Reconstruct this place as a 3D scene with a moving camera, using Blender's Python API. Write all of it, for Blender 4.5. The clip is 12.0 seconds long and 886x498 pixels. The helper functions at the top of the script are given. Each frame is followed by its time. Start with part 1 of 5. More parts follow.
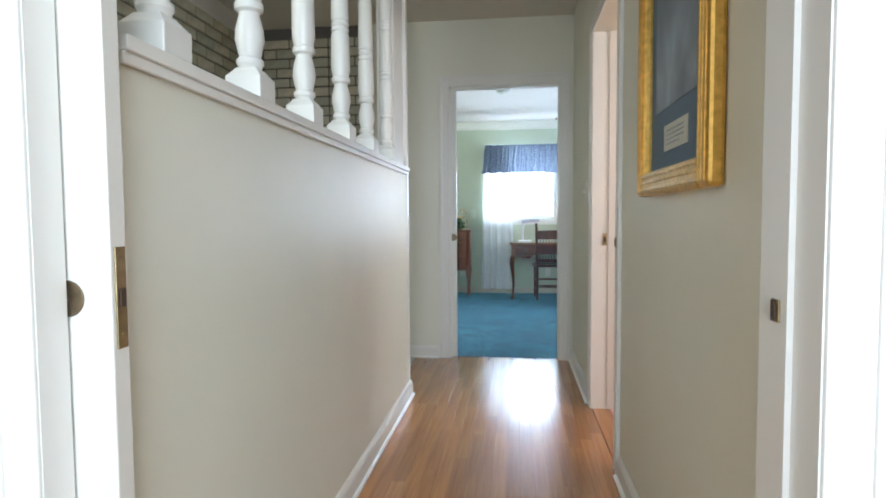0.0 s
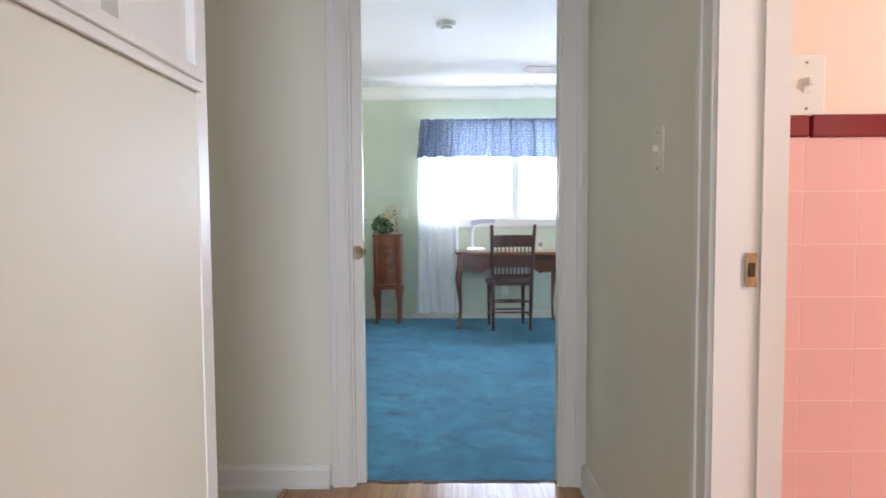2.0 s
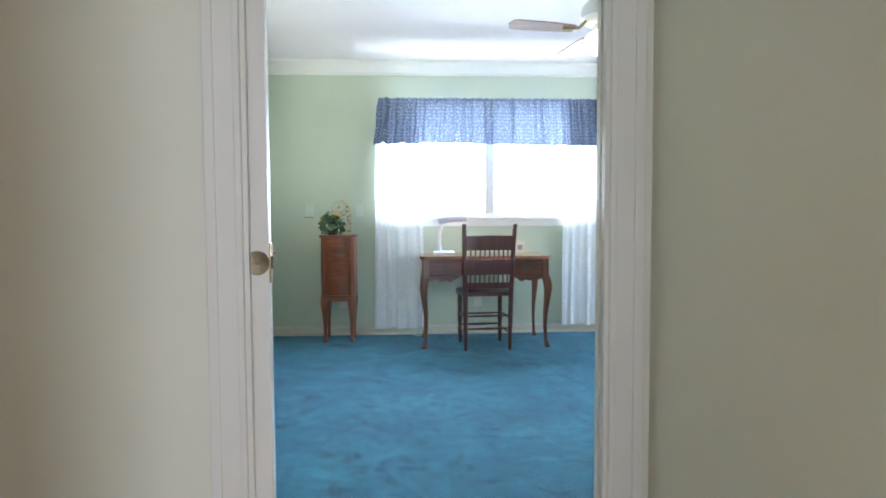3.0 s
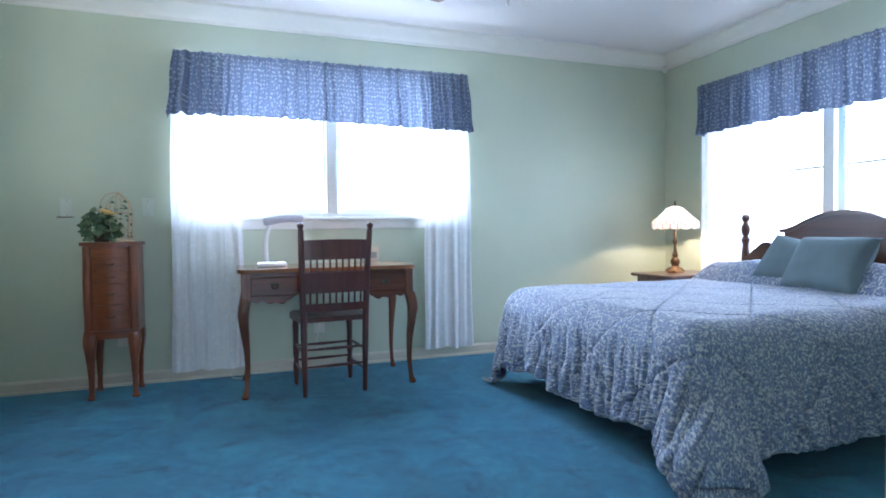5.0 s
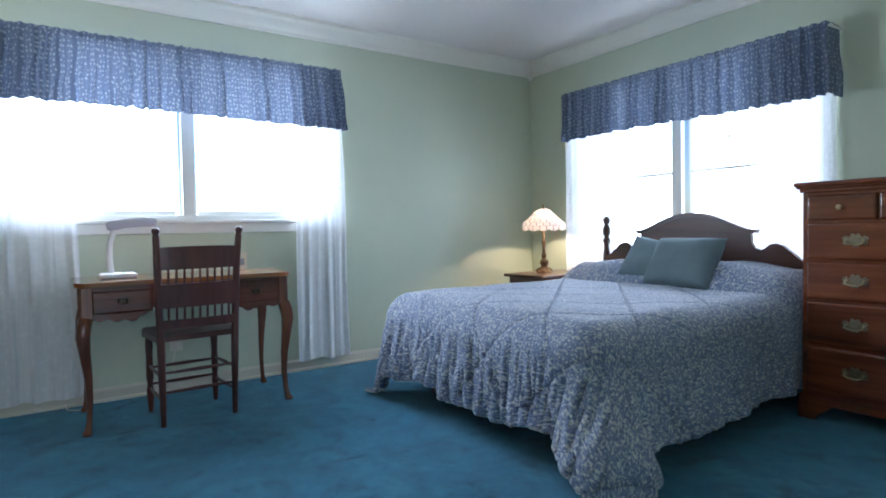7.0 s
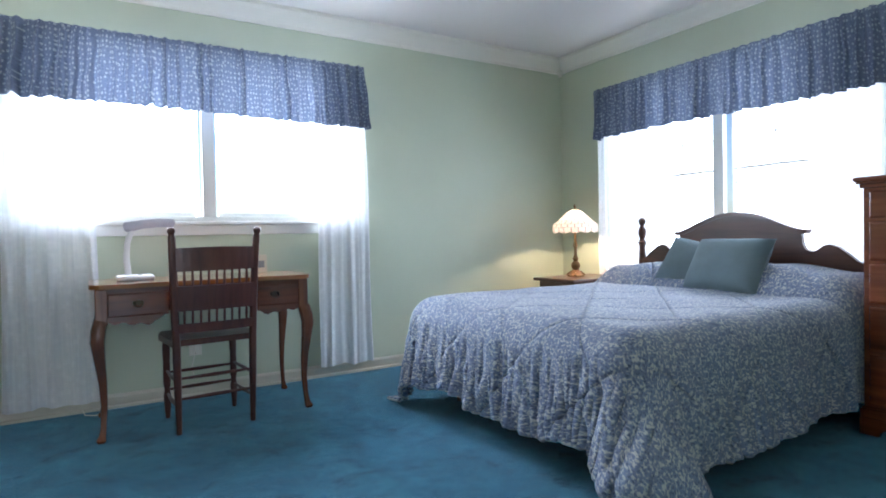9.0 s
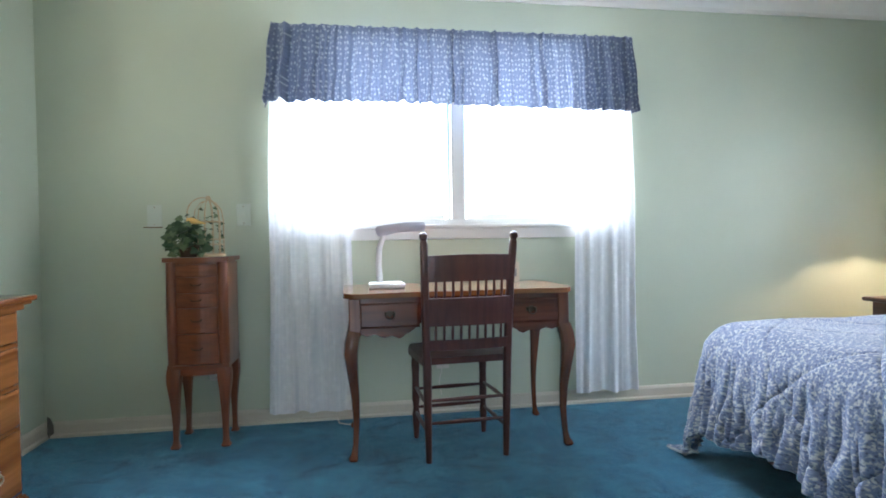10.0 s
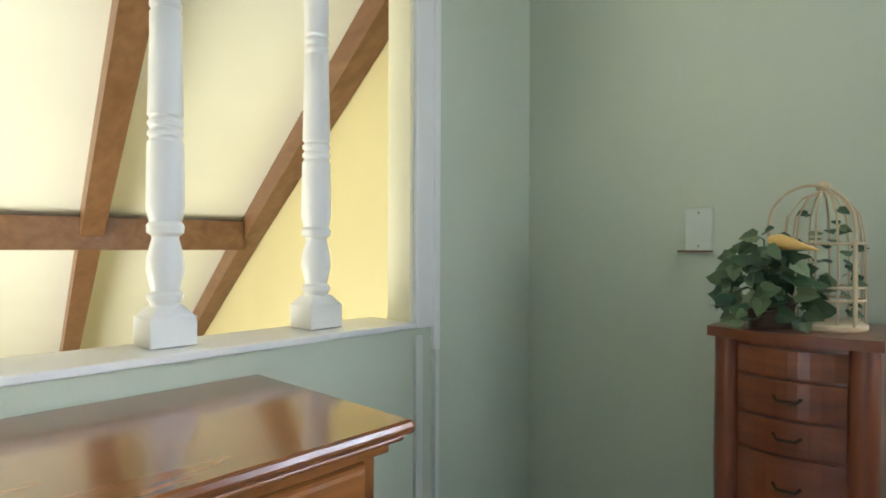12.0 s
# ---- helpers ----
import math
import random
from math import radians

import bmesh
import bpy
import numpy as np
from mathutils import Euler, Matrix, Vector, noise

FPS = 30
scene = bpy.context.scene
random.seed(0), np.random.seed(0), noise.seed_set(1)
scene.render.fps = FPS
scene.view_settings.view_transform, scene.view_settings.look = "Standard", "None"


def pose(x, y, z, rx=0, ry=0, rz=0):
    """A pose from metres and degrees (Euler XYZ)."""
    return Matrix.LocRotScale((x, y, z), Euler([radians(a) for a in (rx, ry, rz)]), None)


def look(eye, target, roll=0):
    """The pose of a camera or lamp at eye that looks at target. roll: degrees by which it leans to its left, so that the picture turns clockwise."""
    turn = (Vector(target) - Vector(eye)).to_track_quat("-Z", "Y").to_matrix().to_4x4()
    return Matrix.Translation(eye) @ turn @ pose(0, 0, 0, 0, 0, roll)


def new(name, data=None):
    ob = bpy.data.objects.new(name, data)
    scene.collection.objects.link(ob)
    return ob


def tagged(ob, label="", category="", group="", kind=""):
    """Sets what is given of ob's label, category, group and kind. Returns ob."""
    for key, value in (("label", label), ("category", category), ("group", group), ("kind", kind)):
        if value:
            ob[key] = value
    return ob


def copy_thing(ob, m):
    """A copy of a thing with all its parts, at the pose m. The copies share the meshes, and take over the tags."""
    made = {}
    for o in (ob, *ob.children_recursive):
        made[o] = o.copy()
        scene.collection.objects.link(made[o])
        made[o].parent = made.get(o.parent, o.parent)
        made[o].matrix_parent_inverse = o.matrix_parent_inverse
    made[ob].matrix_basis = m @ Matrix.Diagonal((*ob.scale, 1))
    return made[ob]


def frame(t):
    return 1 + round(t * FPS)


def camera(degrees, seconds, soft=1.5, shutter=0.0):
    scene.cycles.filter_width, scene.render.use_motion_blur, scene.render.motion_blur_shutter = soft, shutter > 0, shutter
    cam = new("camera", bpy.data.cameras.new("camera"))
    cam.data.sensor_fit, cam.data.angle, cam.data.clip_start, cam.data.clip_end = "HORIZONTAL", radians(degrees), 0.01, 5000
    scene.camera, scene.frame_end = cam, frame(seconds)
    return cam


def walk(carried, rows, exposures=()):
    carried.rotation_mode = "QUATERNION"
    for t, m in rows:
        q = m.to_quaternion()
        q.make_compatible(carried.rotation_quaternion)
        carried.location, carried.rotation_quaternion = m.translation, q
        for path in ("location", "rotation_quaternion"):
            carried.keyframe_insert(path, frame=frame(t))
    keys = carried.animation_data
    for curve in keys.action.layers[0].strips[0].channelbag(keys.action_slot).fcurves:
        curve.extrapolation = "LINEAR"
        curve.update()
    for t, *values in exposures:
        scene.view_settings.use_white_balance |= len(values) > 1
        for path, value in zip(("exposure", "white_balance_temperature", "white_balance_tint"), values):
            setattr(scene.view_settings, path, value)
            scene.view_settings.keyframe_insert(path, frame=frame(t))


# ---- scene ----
cam = camera(75.3, 12.0, 1.8)
PATH = [
    (0, (0.118, -0.245, 1.069), (-0.125, 1.737, 0.96), -0.4),
    (0.5, (0.073, 0.312, 1.06), (-0.073, 2.304, 0.952), -0.5),
    (1, (0.039, 0.846, 1.053), (-0.061, 2.84, 0.948), -0.5),
    (1.5, (0.05, 1.378, 1.048), (-0.013, 3.375, 0.943), -0.4),
    (2, (0.033, 1.856, 1.047), (0.005, 3.853, 0.943), -0.4),
    (2.5, (0.011, 2.327, 1.026), (0.034, 4.324, 0.926), -0.3),
    (4.5, (0.019, 3.74, 0.968), (0.529, 5.672, 0.894), -0.6),
    (5, (0.078, 3.874, 0.935), (0.752, 5.756, 0.874), -0.7),
    (5.5, (0.068, 3.978, 0.948), (0.931, 5.781, 0.880), -0.8),
    (6, (0.036, 4.031, 0.963), (1.032, 5.764, 0.889), -0.8),
    (6.5, (0.017, 4.055, 0.961), (1.086, 5.744, 0.890), -0.9),
    (7, (0.013, 4.064, 0.955), (1.128, 5.723, 0.888), -1.1),
    (9, (0.109, 4.188, 0.925), (1.142, 5.900, 0.881), -1.2),
    (9.5, (0.113, 4.45, 0.969), (0.855, 6.307, 0.921), -1.1),
    (10, (0.114, 4.751, 0.966), (0.427, 6.726, 0.93), -1.0),
    (10.5, (0.064, 5.16, 1.002), (0.039, 7.159, 0.965), -0.7),
    (11, (-0.016, 5.571, 1.01), (-0.53, 7.504, 0.995), -0.4),
    (11.5, (-0.192, 5.947, 1.039), (-1.126, 7.715, 1.029), -0.2),
    (12, (-0.347, 6.324, 1.058), (-1.707, 7.791, 1.052), 0.2),
]
walk(cam, [(t, look(eye, target, roll)) for t, eye, target, roll in PATH],
     [(0, 0.64, 5380, 4), (0.5, 0.97, 5520, 4), (1.0, 0.95, 5500, 8), (1.5, 0.86, 5550, 11), (2.0, 0.90, 5500, 12), (2.5, 0.95, 5550, 8), (4.5, 0.74, 5000, 13), (5.5, 0.12, 5100, 12), (6.0, -0.2, 5150, 11), (6.5, -0.40, 5150, 11), (7.0, 0.02, 5300, 11), (9.0, 0.24, 5550, 13), (9.5, 0.30, 5600, 13), (10.0, 0.50, 5700, 13), (10.5, 0.46, 5700, 13), (11.0, 0.12, 5750, 11), (11.5, 0.17, 5900, 10), (12.0, 0.49, 5900, 11)])


# ---- light ----
world = bpy.data.worlds.new("sky")
scene.world = world
world.use_nodes = True
wn = world.node_tree
sky = wn.nodes.new("ShaderNodeTexSky")
sky.sky_type, sky.sun_disc = "NISHITA", False
sky.sun_elevation, sky.sun_rotation = radians(55), radians(200)
wn.links.new(sky.outputs[0], wn.nodes["Background"].inputs[0])
wn.nodes["Background"].inputs[1].default_value = 0.12


def lamp(name, kind, energy, m, color=(1, 1, 1), sx=1.0, sy=1.0):
    d = bpy.data.lights.new(name, kind)
    d.energy, d.color = energy, color
    if kind == "AREA":
        d.shape, d.size, d.size_y = "RECTANGLE", sx, sy
    o = new(name, d)
    o.matrix_world = m
    return o


sun = lamp("sun", "SUN", 1.0, look((0, 0, 30), (4, 12, 0)), (1.0, 0.96, 0.9))
sun.data.angle = radians(12)
DAY = (0.93, 0.97, 1.0)
lamp("daylight_north", "AREA", 143, look((0.70, 8.45, 1.62), (0.70, 0, 1.4)), DAY, 2.5, 1.6)
lamp("daylight_east", "AREA", 100, look((4.1, 6.38, 1.55), (0, 6.38, 1.3)), DAY, 2.5, 1.9)
lamp("daylight_entry", "AREA", 78, look((0.5, -2.6, 1.6), (0.0, 2, 1.0)), (0.94, 0.98, 1.0), 2.0, 1.8)
# Added fill for stairwell and hall end; no window or fixture stands there.
lamp("fill_stairwell", "AREA", 6.5, look((-1.35, 0.75, 2.0), (-1.25, 4, 1.2)), (1, 0.90, 0.74), 0.9, 1.2)
lamp("daylight_bath", "AREA", 20, look((2.3, 2.0, 1.7), (0.7, 2.4, 1.2)), (1, 0.86, 0.76), 0.9, 0.9)
lamp("daylight_den", "AREA", 105, look((-3.0, 4.6, -0.3), (-2.7, 8.0, 0.5)), (1, 0.94, 0.77), 2.6, 1.8)

# ---- materials ----


def nodes_of(name):
    m = bpy.data.materials.new(name)
    m.use_nodes = True
    return m, m.node_tree, m.node_tree.nodes["Principled BSDF"]


def add(nt, kind, **kw):
    n = nt.nodes.new(kind)
    for k, v in kw.items():
        n.inputs[k.replace("_", " ")].default_value = v
    return n


def coords(nt, scale=(1, 1, 1), out="Object"):
    tc = nt.nodes.new("ShaderNodeTexCoord")
    mp = nt.nodes.new("ShaderNodeMapping")
    mp.inputs["Scale"].default_value = scale
    nt.links.new(tc.outputs[out], mp.inputs[0])
    return mp.outputs[0]


def ramp(nt, fac, stops):
    r = nt.nodes.new("ShaderNodeValToRGB")
    while len(r.color_ramp.elements) < len(stops):
        r.color_ramp.elements.new(0.5)
    for e, (p, c) in zip(r.color_ramp.elements, stops):
        e.position, e.color = p, (*c, 1)
    nt.links.new(fac, r.inputs[0])
    return r.outputs[0]


def mixed(nt, fac, a, b, mode="MIX"):
    n = nt.nodes.new("ShaderNodeMix")
    n.data_type, n.blend_type = "RGBA", mode
    for sock, v in ((n.inputs[0], fac), (n.inputs[6], a), (n.inputs[7], b)):
        if isinstance(v, bpy.types.NodeSocket):
            nt.links.new(v, sock)
        else:
            sock.default_value = v if isinstance(v, (int, float)) else (*v, 1)
    return n.outputs[2]


def shade(c, k):
    return tuple(min(1, v * k) for v in c)


def bumped(nt, bsdf, height, strength, dist=0.002):
    b = nt.nodes.new("ShaderNodeBump")
    b.inputs["Strength"].default_value, b.inputs["Distance"].default_value = strength, dist
    nt.links.new(height, b.inputs["Height"])
    nt.links.new(b.outputs[0], bsdf.inputs["Normal"])


def paint(name, c, rough=0.5, var=0.06, fine=90, bump=0.15, coarse=1.6):
    m, nt, b = nodes_of(name)
    big = add(nt, "ShaderNodeTexNoise", Scale=coarse, Detail=4)
    small = add(nt, "ShaderNodeTexNoise", Scale=fine, Detail=3)
    v = coords(nt)
    nt.links.new(v, big.inputs["Vector"]), nt.links.new(v, small.inputs["Vector"])
    col = ramp(nt, big.outputs[0], [(0.3, shade(c, 1 - var)), (0.7, shade(c, 1 + var))])
    nt.links.new(col, b.inputs["Base Color"])
    rr = nt.nodes.new("ShaderNodeMapRange")
    rr.inputs["To Min"].default_value, rr.inputs["To Max"].default_value = rough * 0.85, min(1, rough * 1.15)
    nt.links.new(small.outputs[0], rr.inputs[0]), nt.links.new(rr.outputs[0], b.inputs["Roughness"])
    bumped(nt, b, small.outputs[0], bump)
    return m


def wood(name, dark, light, rough=0.3, axis=1, scale=1.0, random_tone=0.0, coat=0.3):
    m, nt, b = nodes_of(name)
    st = [26 * scale] * 3
    st[axis] = 1.7 * scale
    v = coords(nt, st)
    n1 = add(nt, "ShaderNodeTexNoise", Scale=1.0, Detail=6, Distortion=0.8)
    nt.links.new(v, n1.inputs["Vector"])
    st2 = [90 * scale] * 3
    st2[axis] = 5 * scale
    v2 = coords(nt, st2)
    n2 = add(nt, "ShaderNodeTexNoise", Scale=1.0, Detail=3)
    nt.links.new(v2, n2.inputs["Vector"])
    col = ramp(nt, n1.outputs[0], [(0.28, dark), (0.5, tuple((p + q) / 2 for p, q in zip(dark, light))), (0.72, light)])
    col = mixed(nt, 0.35, col, ramp(nt, n2.outputs[0], [(0.35, (0.55, 0.5, 0.45)), (0.6, (1, 1, 1))]), "MULTIPLY")
    if random_tone:
        oi = nt.nodes.new("ShaderNodeObjectInfo")
        col = mixed(nt, 1.0, col, ramp(nt, oi.outputs["Random"], [(0, (1 - random_tone,) * 3), (1, (1, 1, 1))]), "MULTIPLY")
    nt.links.new(col, b.inputs["Base Color"])
    b.inputs["Roughness"].default_value, b.inputs["Coat Weight"].default_value, b.inputs["Coat Roughness"].default_value = rough, coat, 0.12
    bumped(nt, b, n2.outputs[0], 0.12, 0.001)
    return m


def metal(name, c, rough=0.3):
    m, nt, b = nodes_of(name)
    n = add(nt, "ShaderNodeTexNoise", Scale=60, Detail=3)
    nt.links.new(coords(nt), n.inputs["Vector"])
    nt.links.new(ramp(nt, n.outputs[0], [(0.3, shade(c, 0.7)), (0.7, c)]), b.inputs["Base Color"])
    b.inputs["Metallic"].default_value, b.inputs["Roughness"].default_value = 1, rough
    return m


M_HALL = paint("hall_wall_paint", (0.745, 0.735, 0.62), 0.5, 0.03, 14, 0.05)
M_HALL.node_tree.nodes["Principled BSDF"].inputs["Specular IOR Level"].default_value = 0.4
M_TRIM = paint("trim_paint", (0.76, 0.745, 0.69), 0.35, 0.03, 400, 0.0)
M_WHITE = paint("white_gloss_paint", (0.80, 0.795, 0.75), 0.32, 0.02, 400, 0.0)
M_GREEN = paint("sage_wall_paint", (0.56, 0.612, 0.47), 0.55, 0.03)
M_CEIL = paint("ceiling_paint", (0.81, 0.77, 0.745), 0.8, 0.02, 150, 0.3)
M_HALLCEIL = paint("beige_ceiling_paint", (0.70, 0.66, 0.56), 0.8, 0.02, 150, 0.3)
M_CROWN = paint("crown_paint", (0.80, 0.78, 0.70), 0.45, 0.02)
M_PALETRIM = paint("pale_green_trim_paint", (0.68, 0.71, 0.63), 0.45, 0.03, 200, 0.05)
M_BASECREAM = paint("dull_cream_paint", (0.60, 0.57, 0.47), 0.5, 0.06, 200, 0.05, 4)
M_YELLOW = paint("yellow_wall_paint", (0.66, 0.585, 0.305), 0.6, 0.03)
M_CREAM = paint("cream_panel_paint", (0.86, 0.82, 0.58), 0.7, 0.03)
M_DENCEIL = paint("den_ceiling_paint", (0.88, 0.865, 0.74), 0.7, 0.03)
M_PEACH = paint("peach_wall_paint", (0.84, 0.66, 0.50), 0.5, 0.03)
M_PLAIN = paint("plain_offwhite", (0.75, 0.73, 0.68), 0.6, 0.03)
M_GROUT = paint("grout", (0.85, 0.60, 0.54), 0.8, 0.05)
M_PINKTILE = paint("pink_tile_glaze", (0.83, 0.47, 0.42), 0.2, 0.05, 30, 0.0)
M_MAROON = paint("maroon_tile_glaze", (0.22, 0.012, 0.02), 0.14, 0.1, 30, 0.0)
M_MORTAR = paint("mortar", (0.13, 0.12, 0.11), 0.9, 0.1, 120, 0.6)
M_BEAM = wood("dark_beam_wood", (0.19, 0.085, 0.034), (0.26, 0.135, 0.062), 0.5, 0, 0.45, 0.1, 0.1)
M_FLOORWOOD = wood("oak_floor", (0.42, 0.178, 0.050), (0.64, 0.315, 0.10), 0.2, 1, 0.6, 0.28, 0.4)
M_SUB = paint("dark_subfloor", (0.06, 0.035, 0.02), 0.8, 0.1)
M_BRASS = metal("aged_brass", (0.45, 0.36, 0.20), 0.35)
M_PULLDARK = metal("blackened_bronze", (0.09, 0.065, 0.045), 0.5)
M_PULL = metal("dulled_bronze", (0.27, 0.215, 0.14), 0.45)


def brick_material():
    m, nt, b = nodes_of("painted_brick")
    oi = nt.nodes.new("ShaderNodeObjectInfo")
    n = add(nt, "ShaderNodeTexNoise", Scale=14, Detail=6)
    nt.links.new(coords(nt), n.inputs["Vector"])
    c = ramp(nt, oi.outputs["Random"], [(0, (0.40, 0.40, 0.31)), (0.5, (0.52, 0.50, 0.38)), (1, (0.60, 0.56, 0.42))])
    c = mixed(nt, 0.6, c, ramp(nt, n.outputs[0], [(0.3, (0.5, 0.48, 0.42)), (0.65, (1, 1, 1))]), "MULTIPLY")
    nt.links.new(c, b.inputs["Base Color"])
    b.inputs["Roughness"].default_value = 0.85
    n2 = add(nt, "ShaderNodeTexNoise", Scale=60, Detail=5)
    nt.links.new(coords(nt), n2.inputs["Vector"])
    bumped(nt, b, n2.outputs[0], 0.6, 0.004)
    return m


M_BRICK = brick_material()


def carpet_material():
    m, nt, b = nodes_of("blue_carpet")
    v = coords(nt)
    big = add(nt, "ShaderNodeTexNoise", Scale=2.6, Detail=6, Roughness=0.66, Distortion=1.2)
    scuff = add(nt, "ShaderNodeTexNoise", Scale=6.0, Detail=5, Roughness=0.6, Distortion=0.35)
    mid = add(nt, "ShaderNodeTexNoise", Scale=15, Detail=6, Roughness=0.6, Distortion=0.35)
    fine = add(nt, "ShaderNodeTexNoise", Scale=260, Detail=2)
    for n in (big, mid, fine, scuff):
        nt.links.new(v, n.inputs["Vector"])
    c = ramp(nt, big.outputs[0], [(0.36, (0.025, 0.141, 0.260)), (0.5, (0.038, 0.195, 0.333)), (0.64, (0.061, 0.264, 0.415))])
    c = mixed(nt, 0.6, c, ramp(nt, mid.outputs[0], [(0.38, (0.46, 0.50, 0.54)), (0.45, (0.85, 0.87, 0.88)), (0.60, (1, 1, 1))]), "MULTIPLY")
    c = mixed(nt, 0.9, c, ramp(nt, scuff.outputs[0], [(0.34, (0.40, 0.44, 0.48)), (0.44, (0.97, 0.97, 0.97)), (0.60, (1, 1, 1)), (0.70, (1.28, 1.25, 1.2))]), "MULTIPLY")
    c = mixed(nt, 0.5, c, ramp(nt, fine.outputs[0], [(0.3, (0.65, 0.65, 0.65)), (0.7, (1.0, 1.0, 1.0))]), "MULTIPLY")
    nt.links.new(c, b.inputs["Base Color"])
    b.inputs["Roughness"].default_value = 0.95
    b.inputs["Sheen Weight"].default_value, b.inputs["Sheen Roughness"].default_value = 0.55, 0.4
    b.inputs["Sheen Tint"].default_value = (0.45, 0.75, 0.9, 1)
    s = nt.nodes.new("ShaderNodeMath")
    nt.links.new(mid.outputs[0], s.inputs[0]), nt.links.new(fine.outputs[0], s.inputs[1])
    bumped(nt, b, s.outputs[0], 0.8, 0.01)
    return m


M_CARPET = carpet_material()
M_GLASS, _nt, _b = nodes_of("window_glass")
_b.inputs["Transmission Weight"].default_value, _b.inputs["Roughness"].default_value, _b.inputs["IOR"].default_value = 1, 0.0, 1.01

M_OAK = wood("honey_oak", (0.17, 0.052, 0.012), (0.37, 0.145, 0.036), 0.22, 0, 0.6, 0.15, 0.5)
M_OAKTOP = wood("polished_oak_top", (0.15, 0.046, 0.011), (0.31, 0.115, 0.03), 0.2, 0, 0.6, 0.0, 0.6)
M_CHERRY = wood("red_brown_wood", (0.115, 0.028, 0.010), (0.27, 0.074, 0.025), 0.26, 0, 0.7, 0.15, 0.35)
M_JEWEL = wood("cherry_veneer", (0.135, 0.034, 0.012), (0.33, 0.098, 0.032), 0.3, 0, 0.7, 0.15, 0.3)
M_JEWELV = wood("cherry_veneer_upright", (0.135, 0.034, 0.012), (0.30, 0.086, 0.029), 0.3, 2, 0.7, 0.1, 0.3)
# One desk wood: front and legs darkened as if backlit, top lightened as window-lit.
M_DESKSHADE = wood("shaded_desk_wood", (0.07, 0.018, 0.011), (0.185, 0.050, 0.023), 0.26, 0, 0.7, 0.1, 0.35)
M_DESKSHADEV = wood("shaded_desk_wood_upright", (0.095, 0.030, 0.015), (0.24, 0.080, 0.034), 0.26, 2, 0.7, 0.1, 0.35)
M_DESKTOPLIT = wood("polished_lit_desk_top", (0.20, 0.072, 0.022), (0.34, 0.135, 0.042), 0.17, 0, 0.6, 0.0, 0.6)
M_CHAIR = wood("dark_chair_wood", (0.060, 0.018, 0.014), (0.120, 0.037, 0.025), 0.3, 2, 0.8, 0.1, 0.4)
M_WALNUT = wood("dark_headboard_wood", (0.05, 0.02, 0.012), (0.13, 0.05, 0.03), 0.3, 1, 0.7, 0.0, 0.4)
M_BLADE = wood("fan_blade_wood", (0.25, 0.13, 0.06), (0.42, 0.25, 0.13), 0.4, 0, 0.7, 0.1, 0.2)
M_GOLD = metal("gilt_frame", (0.80, 0.50, 0.12), 0.38)
M_BRONZE = metal("bronze_lamp", (0.22, 0.14, 0.07), 0.4)
M_PLASTIC = paint("white_plastic", (0.80, 0.80, 0.80), 0.35, 0.01, 60, 0.02)
# Head of the white lamp, greyed in its colour for being backlit.
M_LAMPHEAD = paint("backlit_lamp_plastic", (0.56, 0.55, 0.63), 0.4, 0.02, 60, 0.02)
M_IVORY = paint("ivory_plate", (0.78, 0.75, 0.66), 0.35, 0.01, 60, 0.02)
M_SAGEPLATE = paint("painted_over_plate", (0.62, 0.67, 0.57), 0.45, 0.02, 60, 0.03)
M_MAT = paint("blue_picture_mat", (0.16, 0.21, 0.27), 0.7, 0.05, 150, 0.1)
M_PRINTDARK = paint("print_grey", (0.32, 0.35, 0.38), 0.6, 0.5, 8, 0.0, 5)
M_PAPER = paint("cream_paper", (0.72, 0.68, 0.55), 0.7, 0.03)
M_INK = paint("grey_ink", (0.15, 0.14, 0.13), 0.8, 0.05)
M_TEAL = paint("teal_pillow_velvet", (0.150, 0.200, 0.222), 0.9, 0.12, 300, 0.3, 6)
M_MATTRESS = paint("pale_bedding", (0.45, 0.48, 0.50), 0.9, 0.05)
M_WICKER = paint("pale_cane", (0.54, 0.43, 0.26), 0.6, 0.15, 60)
M_ORNAMENT = paint("ochre_ornament", (0.75, 0.48, 0.14), 0.6, 0.1, 60)


def leaf_material():
    m, nt, b = nodes_of("ivy_leaf")
    oi = nt.nodes.new("ShaderNodeNewGeometry")
    n = add(nt, "ShaderNodeTexNoise", Scale=45, Detail=3)
    nt.links.new(coords(nt), n.inputs["Vector"])
    c = ramp(nt, oi.outputs["Random Per Island"], [(0, (0.030, 0.075, 0.032)), (0.6, (0.070, 0.135, 0.055)), (1, (0.19, 0.25, 0.12))])
    c = mixed(nt, 0.5, c, ramp(nt, n.outputs[0], [(0.35, (0.6, 0.65, 0.6)), (0.65, (1, 1, 1))]), "MULTIPLY")
    nt.links.new(c, b.inputs["Base Color"])
    b.inputs["Roughness"].default_value = 0.42
    return m


M_LEAF = leaf_material()


